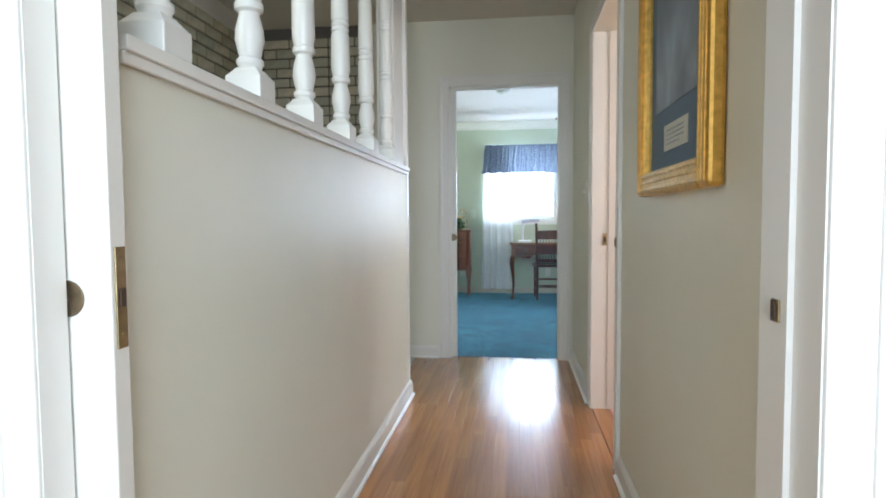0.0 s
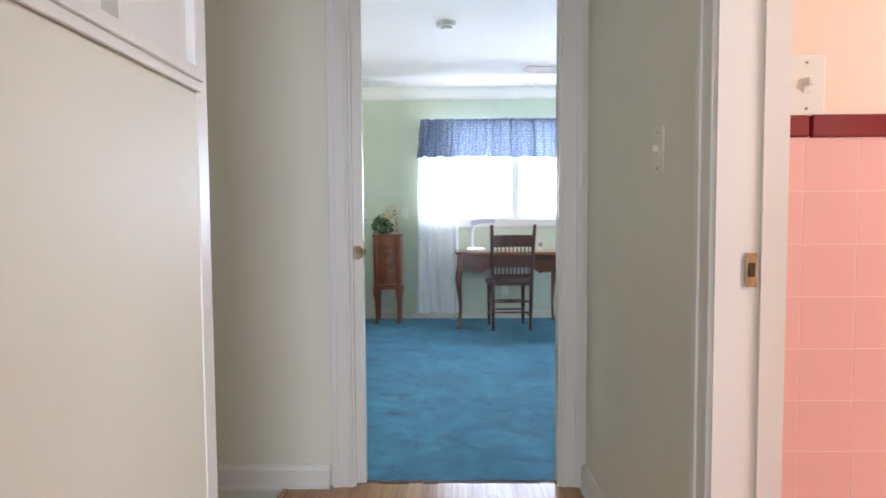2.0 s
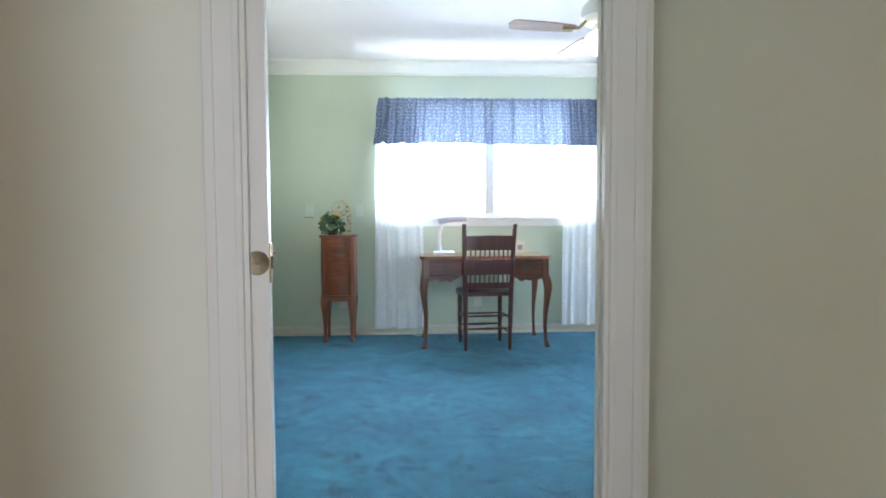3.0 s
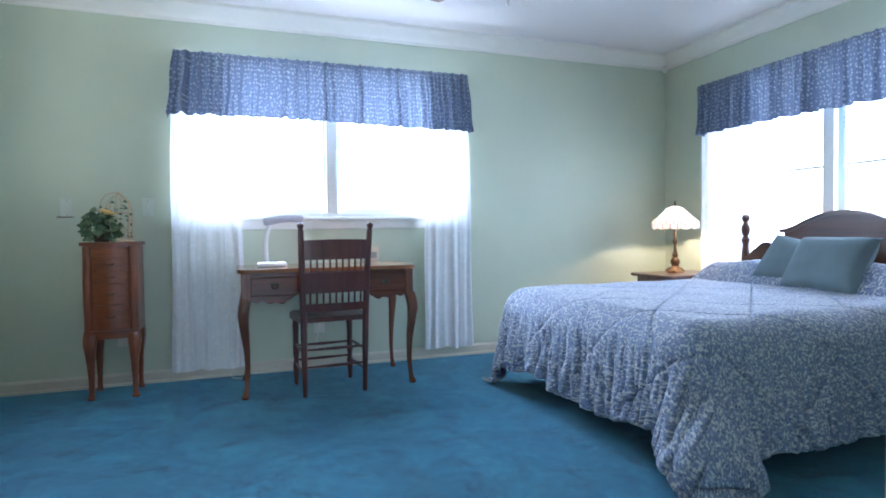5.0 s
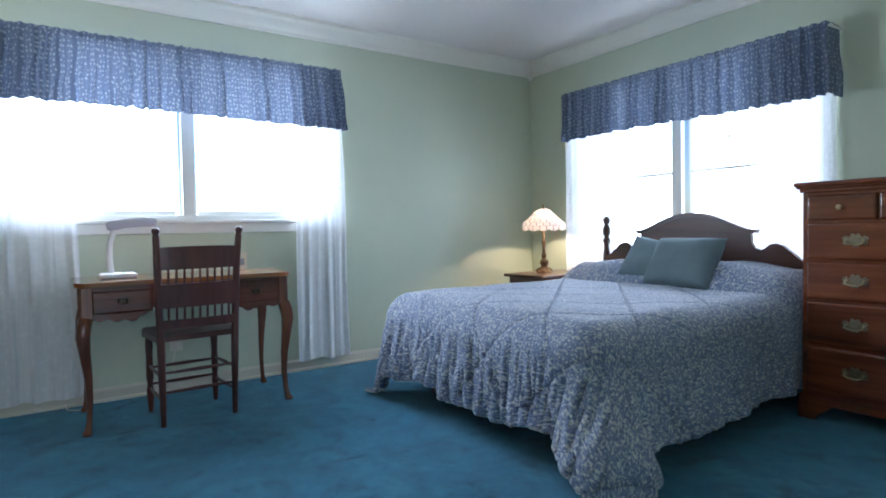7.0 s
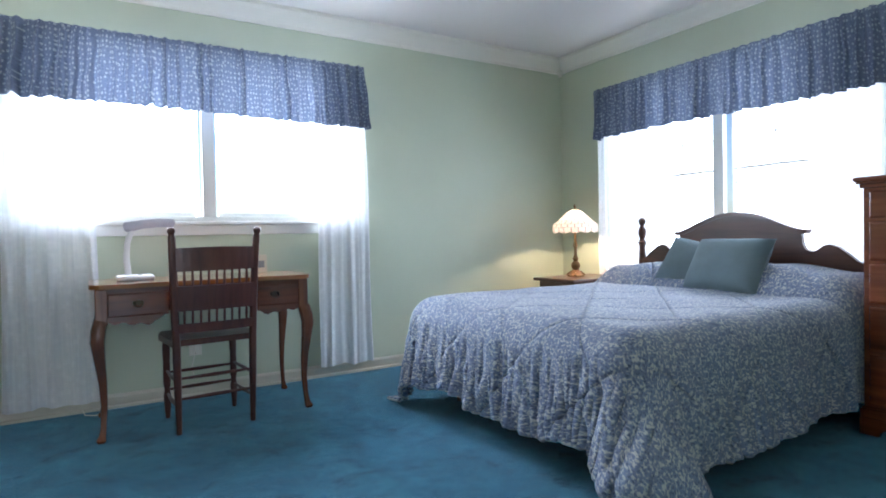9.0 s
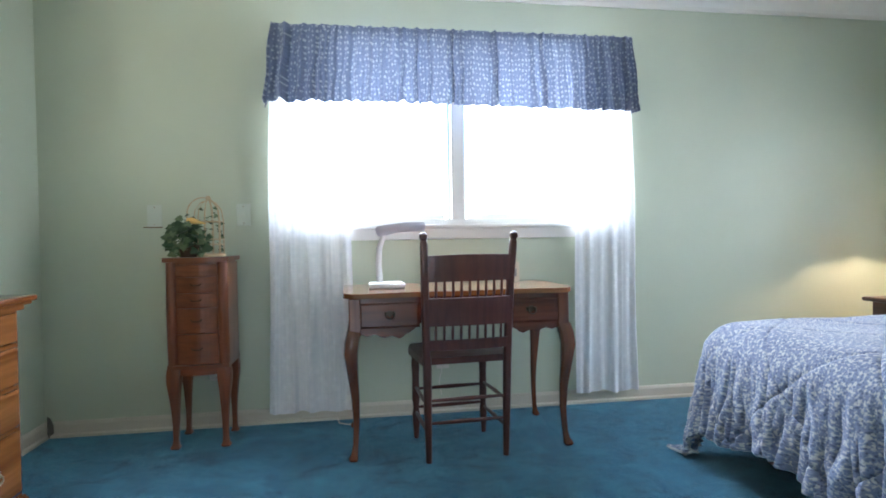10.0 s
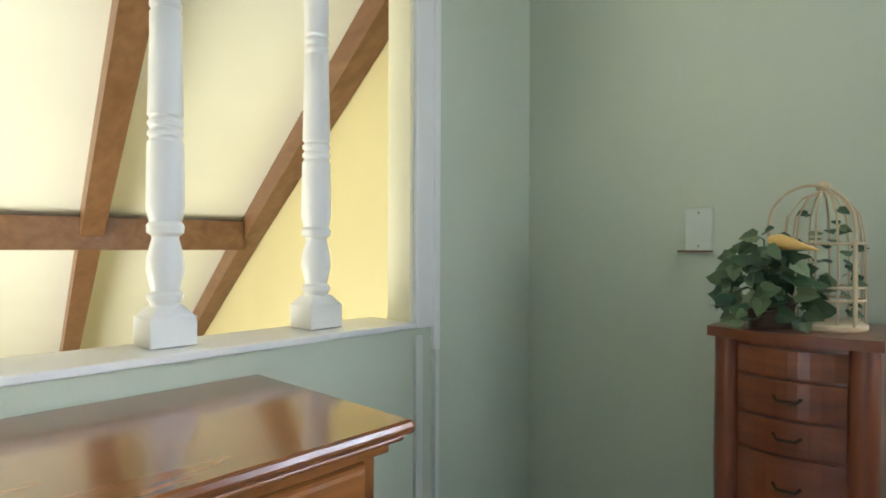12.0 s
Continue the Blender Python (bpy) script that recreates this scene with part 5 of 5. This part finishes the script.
part("sheet", boxes((-0.035, -0.003, 0, 0.035, 0.003, 0.105), bev=0.001), M_PAPER, card)
part("picture", boxes((-0.02, -0.0045, 0.03, 0.02, -0.0032, 0.07)), M_PRINTDARK, card)

tl = thing("table_lamp", pose(3.245, 7.425, 0.60), "lit table lamp with a leaded glass shade", "lamp")
part("base", lathe(bmesh.new(), [(0.065, 0), (0.066, 0.008), (0.05, 0.016), (0.04, 0.03), (0.028, 0.045), (0.022, 0.055)], 20), M_BRONZE, tl, smooth=True)
for k in range(4):
    a = math.pi / 4 + k * math.pi / 2
    part("foot", tube(bmesh.new(), [(0.06 * math.cos(a), 0.06 * math.sin(a), 0.004), (0.052 * math.cos(a), 0.052 * math.sin(a), 0.018), (0.024 * math.cos(a), 0.024 * math.sin(a), 0.04)], [0.014, 0.012, 0.008], 8), M_BRONZE, tl, smooth=True)
part("stem", lathe(bmesh.new(), [(0.022, 0.045), (0.036, 0.075), (0.034, 0.095), (0.016, 0.115), (0.024, 0.135), (0.014, 0.155), (0.011, 0.21), (0.019, 0.235), (0.010, 0.26), (0.008, 0.36), (0.006, 0.53)], 16), M_BRONZE, tl, smooth=True)
part("finial", lathe(bmesh.new(), [(0.004, 0.50), (0.012, 0.512), (0.008, 0.522), (0.011, 0.532), (0.003, 0.548)], 12), M_BRONZE, tl, smooth=True)
part("cap", lathe(bmesh.new(), [(0.006, 0.512), (0.030, 0.508), (0.036, 0.502), (0.030, 0.5005)], 20), M_BRONZE, tl, smooth=True)
bm = bmesh.new()
uvl = bm.loops.layers.uv.new("cloth")
SH = [(0.032, 0.505), (0.055, 0.495), (0.092, 0.460), (0.128, 0.425), (0.164, 0.398), (0.172, 0.372), (0.167, 0.335)]
SEG = 36
rings = []
for k, (r, z) in enumerate(SH):
    rings.append([bm.verts.new(((r + (0.004 * math.cos(9 * 2 * math.pi * i / SEG) if k > 4 else 0)) * math.cos(2 * math.pi * i / SEG), r * math.sin(2 * math.pi * i / SEG), z + (0.008 * math.cos(12 * 2 * math.pi * i / SEG) if k == 6 else 0))) for i in range(SEG)])
for k in range(len(SH) - 1):
    for i in range(SEG):
        f = bm.faces.new((rings[k][i], rings[k][(i + 1) % SEG], rings[k + 1][(i + 1) % SEG], rings[k + 1][i]))
        for lp, (u, v) in zip(f.loops, ((i, k), (i + 1, k), (i + 1, k + 1), (i, k + 1))):
            lp[uvl].uv = (u / SEG, v / 6 * 0.66)
part("shade", bm, M_SHADE, tl, "pale leaded glass shade", True)
d = bpy.data.lights.new("table_lamp_bulb", "POINT")
d.energy, d.color, d.shadow_soft_size = 30, (1, 0.70, 0.42), 0.014
new("table_lamp_bulb", d).location = (3.245, 7.425, 1.012)


def leaf_into(bm, p, d, up, size):
    """One five-pointed ivy leaf, folded a little along its rib."""
    d, n = d.normalized(), up.normalized()
    s = d.cross(n).normalized()
    n = s.cross(d)
    rib = [bm.verts.new(p + d * (x * size)) for x in (0, 0.45, 1.05)]
    for sg in (-1, 1):
        e = [bm.verts.new(p + d * (x * size) + s * (sg * y * size) + n * (0.16 * y * size)) for x, y in ((-0.16, 0.26), (0.10, 0.56), (0.34, 0.46), (0.62, 0.36), (0.84, 0.16))]
        loop = [rib[0], e[0], e[1], e[2], rib[1]]
        loop2 = [rib[1], e[2], e[3], e[4], rib[2]]
        for lp in (loop, loop2):
            bm.faces.new(lp if sg > 0 else lp[::-1])


rnd = random.Random(11)
ivy = thing("ivy_plant", pose(-0.652, 7.635, 0.898), "trailing green ivy on the jewelry cabinet", "plant")
part("pot", lathe(bmesh.new(), [(0.040, 0.001), (0.048, 0.05), (0.052, 0.055), (0.048, 0.06)], 16), M_SUB, ivy, smooth=True)
bm, stems = bmesh.new(), bmesh.new()
for k in range(130):
    a = rnd.uniform(0, 2 * math.pi)
    r = 0.09 * math.sqrt(rnd.random())
    h = rnd.uniform(0.005, 0.19) * (1 - (r / 0.14) ** 2)
    p = Vector((r * math.cos(a) * 1.0 - 0.005, r * math.sin(a) * 0.75 - 0.01, h + 0.01))
    d = Vector((math.cos(a) + rnd.uniform(-0.8, 0.8), 0.3 * math.sin(a) + rnd.uniform(-0.3, 0.2), rnd.uniform(-0.9, 0.3)))
    leaf_into(bm, p, d, Vector((rnd.uniform(-0.9, 0.9), -1.0 + rnd.uniform(-0.5, 0.7), rnd.uniform(-0.1, 0.9))), rnd.uniform(0.022, 0.040))
    if k % 6 == 0:
        tube(stems, [(0, 0, 0.05), (p.x * 0.5, p.y * 0.5, p.z * 0.8 + 0.03), p], [0.002, 0.0018, 0.001], 5)
part("leaves", bm, M_LEAF, ivy)
part("stems", stems, M_LEAF, ivy)
cage = thing("wire_cage", pose(-0.572, 7.69, 0.898), "small pale cane birdcage ornament beside the ivy", "birdcage")
part("tray", lathe(bmesh.new(), [(0.072, 0), (0.076, 0.004), (0.076, 0.012), (0.070, 0.016)], 20), M_WICKER, cage, smooth=True)
for z in (0.06, 0.085, 0.17):
    pts = [(0.070 * math.cos(2 * math.pi * i / 18), 0.070 * math.sin(2 * math.pi * i / 18), z) for i in range(19)]
    part("hoop", tube(bmesh.new(), pts, [0.0026] * 19, 5), M_WICKER, cage)
for i in range(12):
    a = 2 * math.pi * i / 12
    c, s_ = math.cos(a), math.sin(a)
    pts = [(0.070 * c, 0.070 * s_, 0.012), (0.070 * c, 0.070 * s_, 0.17), (0.062 * c, 0.062 * s_, 0.225), (0.036 * c, 0.036 * s_, 0.262), (0.004 * c, 0.004 * s_, 0.276)]
    part("bar", tube(bmesh.new(), pts, [0.0022] * 5, 5), M_WICKER, cage)
arch = [(-0.012 + 0.072 * math.cos(math.pi * i / 16), -0.055, 0.205 + 0.078 * math.sin(math.pi * i / 16)) for i in range(17)]
part("arch", tube(bmesh.new(), [(0.060, -0.055, 0.012)] + arch + [(-0.084, -0.055, 0.012)], [0.0032] * 19, 6), M_WICKER, cage)
part("top_knob", lathe(bmesh.new(), [(0.003, 0.272), (0.012, 0.279), (0.014, 0.287), (0.004, 0.297)], 10), M_WICKER, cage, smooth=True)
sprig = bmesh.new()
for k in range(46):
    a, z = rnd.uniform(0, 2 * math.pi), rnd.uniform(0.02, 0.24)
    r = 0.05 if z < 0.18 else 0.03
    leaf_into(sprig, Vector((r * math.cos(a), r * math.sin(a), z)), Vector((math.cos(a), math.sin(a), rnd.uniform(-0.6, 0.6))), Vector((0.2, -0.6, 0.8)), rnd.uniform(0.016, 0.028))
part("vine", sprig, M_LEAF, cage)
orn = lathe(bmesh.new(), [(0.001, -0.030), (0.009, -0.024), (0.015, -0.008), (0.013, 0.010), (0.007, 0.030), (0.003, 0.052), (0.001, 0.062)], 12, (0, 0, 0), Matrix.Rotation(radians(104), 4, "Y"))
o = new("cane_ornament", mesh_of("cane_ornament", orn, M_ORNAMENT, True))
o.location = (-0.622, 7.60, 1.070)
tagged(o, "small ochre teardrop ornament among the ivy", "ornament")


def wall_plate(m, label, kind, mat):
    t = thing("wall_plate", m, label, "switch" if kind == "switch" else "outlet")
    part("plate", boxes((-0.036, -0.006, -0.058, 0.036, 0, 0.058), bev=0.003), mat, t)
    if kind == "switch":
        part("toggle", boxes((-0.005, -0.020, -0.002, 0.005, -0.005, 0.014), bev=0.002), mat, t)
        part("collar", boxes((-0.008, -0.0075, -0.014, 0.008, -0.005, 0.014), bev=0.001), mat, t)
    elif kind == "outlet":
        for z in (-0.022, 0.022):
            part("socket", lathe(bmesh.new(), [(0.016, 0), (0.016, 0.002), (0.013, 0.003)], 16, (0, -0.006, z), Matrix.Rotation(radians(90), 4, "X")), mat, t)
    else:
        # Thin dark strip stands in for the shadow line under the plate.
        part("shadow_lip", boxes((-0.050, -0.022, -0.061, 0.036, -0.0005, -0.056), bev=0.001), M_BRONZE, t)
    for z in (-0.044, 0.044):
        part("screw", lathe(bmesh.new(), [(0.003, 0), (0.003, 0.0015), (0.001, 0.002)], 8, (0, -0.006, z), Matrix.Rotation(radians(90), 4, "X")), M_BRASS, t)
    return t


wall_plate(pose(RX, 3.297, 1.213, 0, 0, -90), "ivory toggle switch plate on the hall wall", "switch", M_IVORY)
wall_plate(pose(0.722, 2.995, 1.30, 0, 0, 0), "ivory toggle switch plate above the bathroom tiles", "switch", M_IVORY)
wall_plate(pose(-0.446, 7.909, 1.11), "wall plate painted over in sage green", "switch", M_SAGEPLATE)
wall_plate(pose(-0.886, 7.909, 1.108), "wall plate painted over in sage green", "blank", M_SAGEPLATE)
wall_plate(pose(-0.60, 7.909, 0.30), "pale outlet plate low on the wall", "outlet", M_IVORY)
wall_plate(pose(0.60, 7.909, 0.30), "pale outlet plate under the desk", "outlet", M_IVORY)

pic = thing("framed_picture", pose(RX - 0.001, 1.338, 1.595, 0, 0, -90), "framed print with blue mat and gilt frame", "picture")
fw, fh, fb = 0.338, 0.465, 0.07
for nm, r in (("frame_side", (-fw, -0.037, -fh, -fw + fb, 0, fh)), ("frame_side", (fw - fb, -0.037, -fh, fw, 0, fh)), ("frame_rail", (-fw + fb, -0.037, -fh, fw - fb, 0, -fh + fb)), ("frame_rail", (-fw + fb, -0.037, fh - fb, fw - fb, 0, fh))):
    f = part(nm, boxes(r, bev=0.010), M_GOLD, pic)
    upright = nm == "frame_side"
    x0, z0 = r[0], r[2]
    x1, z1 = r[3], r[5]
    for o in (0.018, 0.040, 0.058):
        k = o if (x0 if upright else z0) < 0 and (x1 if upright else z1) <= 0 else fb - o
        a = (x0 + k - 0.005, -0.041, z0 + 0.012, x0 + k + 0.005, -0.036, z1 - 0.012) if upright else (x0, -0.041, z0 + k - 0.005, x1, -0.036, z0 + k + 0.005)
        part("ridge", boxes(a, bev=0.0022), M_GOLD, f)
part("mat", boxes((-fw + fb, -0.008, -fh + fb, fw - fb, 0, fh - fb)), M_MAT, pic)
part("print", boxes((-0.215, -0.0105, -0.225, 0.215, -0.0082, 0.32)), M_PRINTDARK, pic)
part("caption", boxes((-0.115, -0.0105, -0.345, 0.105, -0.0082, -0.275)), M_PAPER, pic)
for z in (-0.292, -0.304, -0.316, -0.328):
    part("caption_line", boxes((-0.085, -0.0118, z - 0.0018, 0.075 - 0.04 * (z < -0.32), -0.0107, z + 0.0018)), M_PRINTDARK, pic)
g = part("glass", boxes((-fw + fb, -0.016, -fh + fb, fw - fb, -0.014, fh - fb)), M_GLASS, pic)
g.visible_shadow = False

smoke = thing("smoke_detector", pose(0.01, 5.91, BC), "round white smoke detector on the ceiling", "smoke detector")
part("body", lathe(bmesh.new(), [(0.068, 0), (0.068, -0.016), (0.060, -0.030), (0.030, -0.036), (0.004, -0.037)], 28), M_PLASTIC, smoke, smooth=True)
part("vent_ring", lathe(bmesh.new(), [(0.040, -0.034), (0.042, -0.042), (0.034, -0.046), (0.003, -0.046)], 24), M_IVORY, smoke, smooth=True)

fan = thing("ceiling_fan", pose(1.12, 6.12, BC - 0.062), "white ceiling fan with wooden blades and lit globe", "ceiling fan")
part("canopy", lathe(bmesh.new(), [(0.075, 0.062), (0.07, 0.060), (0.03, 0.06), (0.014, 0.055), (0.013, -0.055)], 24), M_WHITE, fan, smooth=True)
part("motor", lathe(bmesh.new(), [(0.02, -0.05), (0.10, -0.08), (0.115, -0.11), (0.115, -0.16), (0.09, -0.19), (0.05, -0.20), (0.05, -0.235)], 28), M_WHITE, fan, smooth=True)
part("globe", lathe(bmesh.new(), [(0.05, -0.236), (0.085, -0.26), (0.098, -0.295), (0.085, -0.335), (0.05, -0.362), (0.004, -0.372)], 24), M_GLOBE, fan, "lit frosted glass bowl", True)
part("finial", lathe(bmesh.new(), [(0.004, -0.37), (0.012, -0.378), (0.009, -0.39), (0.002, -0.398)], 10), M_BRASS, fan, smooth=True)
for k in range(4):
    rot = Matrix.Rotation(radians(9 + 90 * k), 4, "Z")
    bm = bmesh.new()
    extrude(bm, [(0.17, -0.035), (0.30, -0.046), (0.52, -0.050), (0.55, -0.040), (0.565, 0), (0.55, 0.040), (0.52, 0.050), (0.30, 0.046), (0.17, 0.035)], 0.006, rot @ Matrix.Translation((0, 0, -0.232)) @ Matrix.Rotation(radians(11), 4, "X"))
    bl = part("blade", bm, M_BLADE, fan)
    bm = bmesh.new()
    tube(bm, [rot @ Vector((0.08, 0, -0.17)), rot @ Vector((0.14, 0, -0.225)), rot @ Vector((0.24, 0, -0.229))], [0.012, 0.010, 0.016], 8, 0.5)
    part("blade_iron", bm, M_BRASS, bl)
for x, y, z in ((0.05, -0.04, -0.45), (-0.02, -0.06, -0.42)):
    c = part("pull_chain", tube(bmesh.new(), [(x, y, -0.23), (x, y, z)], [0.0015, 0.0015], 5), M_BRASS, fan)
    part("chain_knob", lathe(bmesh.new(), [(0.002, 0.012), (0.005, 0.004), (0.005, -0.012), (0.002, -0.016)], 8, (x, y, z)), M_WHITE, c)

cord = bmesh.new()
tube(cord, [(0.02, 7.86, 0.02), (0.03, 7.80, 0.008), (0.08, 7.77, 0.006), (0.12, 7.80, 0.008), (0.13, 7.87, 0.05), (0.11, 7.89, 0.12)], [0.003] * 6, 6)
tagged(new("lamp_cord", mesh_of("lamp_cord", cord, M_IVORY)), "thin white cord trailing on the carpet", "cord")
cord = bmesh.new()
tube(cord, [(0.60, 7.895, 0.31), (0.59, 7.86, 0.26), (0.57, 7.85, 0.18), (0.585, 7.86, 0.11)], [0.003] * 4, 6)
tagged(new("lamp_cord", mesh_of("lamp_cord", cord, M_IVORY)), "thin white cord hanging from an outlet", "cord")
flap = bmesh.new()
extrude(flap, [(0, 0), (0.045, 0), (0.012, 0.10), (0, 0.11)], 0.012, Matrix.Translation((-1.41, 7.885, 0.0)) @ Matrix.Rotation(radians(45), 4, "Z") @ Matrix.Rotation(radians(90), 4, "X"))
tagged(new("door_wedge", mesh_of("door_wedge", flap, M_INK)), "small black wedge standing in the corner", "wedge")

# ---- pieces: planks, tiles, bricks ----


def shared(name, sx, sy, sz, mat, bev=0.002):
    return mesh_of(name, boxes((-sx / 2, -sy / 2, -sz / 2, sx / 2, sy / 2, sz / 2), bev=0.0) if not bev else chamfered(sx, sy, sz, bev), mat)


def chamfered(sx, sy, sz, b):
    bm = boxes((-sx / 2, -sy / 2, -sz / 2, sx / 2, sy / 2, sz / 2))
    bmesh.ops.bevel(bm, geom=list(bm.edges), offset=b, segments=1, affect="EDGES")
    return bm


def lay(name, me, m, parent):
    ob = new(name, me)
    ob.matrix_world = m
    ob.parent = parent
    return ob


floor = structure("floor", boxes((-0.60, 0.30, -0.0075, RX, 4.07, -0.004)), M_SUB, "narrow glossy oak strip floor", "floor")
rnd = random.Random(5)
PW = 0.0575
LENS = (0.45, 0.70, 0.95)
PLANK = {l: shared("plank", PW - 0.0001, l - 0.0001, 0.012, M_FLOORWOOD, 0.0004) for l in LENS}
FILL = {}
x = -0.60 + PW / 2
while x < RX - 0.02:
    y = -0.9 + rnd.uniform(-0.4, 0)
    while y < 4.07:
        l = rnd.choice(LENS)
        if y + l > 3.97:
            l = round(4.07 - y, 2)
            if l < 0.01:
                break
            if l not in FILL:
                FILL[l] = shared("plank", PW - 0.0001, l - 0.0001, 0.012, M_FLOORWOOD, 0.0004)
            me = FILL[l]
        else:
            me = PLANK[l]
        lay("plank", me, pose(x, y + l / 2, -0.006 + 0.0061), floor)
        y += l
    x += PW
edge = structure("trim_stair_nosing", boxes((-0.625, 3.12, -0.03, -0.602, 4.048, 0.008), bev=0.004), M_FLOORWOOD, "oak nosing at the top of the stairs", "trim")

wall_t = bpy.data.objects["wall_bathroom"]
TW, TH = 0.106, 0.1035
tile = shared("tile", TW - 0.001, 0.006, TH - 0.001, M_PINKTILE, 0.0008)
capt = shared("tile", 0.1522, 0.013, 0.044, M_MAROON, 0.0028)
baset = shared("tile", 0.150, 0.012, 0.14, M_MAROON, 0.004)
for i in range(9):
    for j in range(10):
        lay("tile", tile, pose(0.7205 + TW * (i + 0.5), 2.9925, 0.165 + TH * (j + 0.5)), wall_t)
narrow = shared("tile", 0.0385, 0.006, TH - 0.001, M_PINKTILE, 0.0008)
narrow_cap = shared("tile", 0.048, 0.011, 0.042, M_MAROON, 0.004)
for j in range(10):
    lay("tile", narrow, pose(0.701, 2.9925, 0.165 + TH * (j + 0.5)), wall_t)
lay("tile", narrow_cap, pose(0.706, 2.991, 1.222), wall_t)
for i in range(6):
    lay("tile", capt, pose(0.732 + 0.153 * (i + 0.5), 2.991, 1.222), wall_t)
    lay("tile", baset, pose(0.682 + 0.153 * (i + 0.5), 2.991, 0.083), wall_t)
ftile = shared("tile", 0.104, 0.104, 0.008, M_PINKTILE, 0.002)
bf = bpy.data.objects["floor_bathroom"]
for i in range(9):
    for j in range(7):
        lay("tile", ftile, pose(0.655 + 0.107 * i, 2.94 - 0.107 * j, -0.002), bf)

BL, BH, BJ = 0.195, 0.062, 0.011
rnd = random.Random(8)
brick_long = shared("brick", BL, 0.024, BH, M_BRICK, 0.004)
brick_short = shared("brick", 0.092, 0.024, BH, M_BRICK, 0.004)
bn = bpy.data.objects["wall_brick_north"]
CUT = {}
row, z = 0, -0.55
while z < HC - 0.08:
    x = -1.785
    k = row % 2
    while x < -1.06:
        me, l = (brick_long, BL) if (k % 3 != 1) else (brick_short, 0.092)
        if x + l > -1.036:
            l = round(-1.036 - x, 3)
            if l < 0.02:
                break
            if l not in CUT:
                CUT[l] = shared("brick", l, 0.024, BH, M_BRICK, 0.004)
            me = CUT[l]
        lay("brick", me, pose(x + l / 2, 4.058 + rnd.uniform(-0.003, 0.003), z + BH / 2, rnd.uniform(-0.6, 0.6), rnd.uniform(-0.5, 0.5), rnd.uniform(-0.6, 0.6)), bn)
        x += l + BJ
        k += 1
    z += BH + BJ
    row += 1
bw = bpy.data.objects["wall_brick_west"]
row, z = 0, 1.05
while z < 2.35 - 0.05:
    y = 1.95 + (row % 2) * 0.10
    while y < 3.80:
        lay("brick", brick_long, pose(-1.786, y + BL / 2, z + BH / 2, 0, rnd.uniform(-0.6, 0.6), 90 + rnd.uniform(-0.6, 0.6)), bw)
        y += BL + BJ
    z += BH + BJ
    row += 1
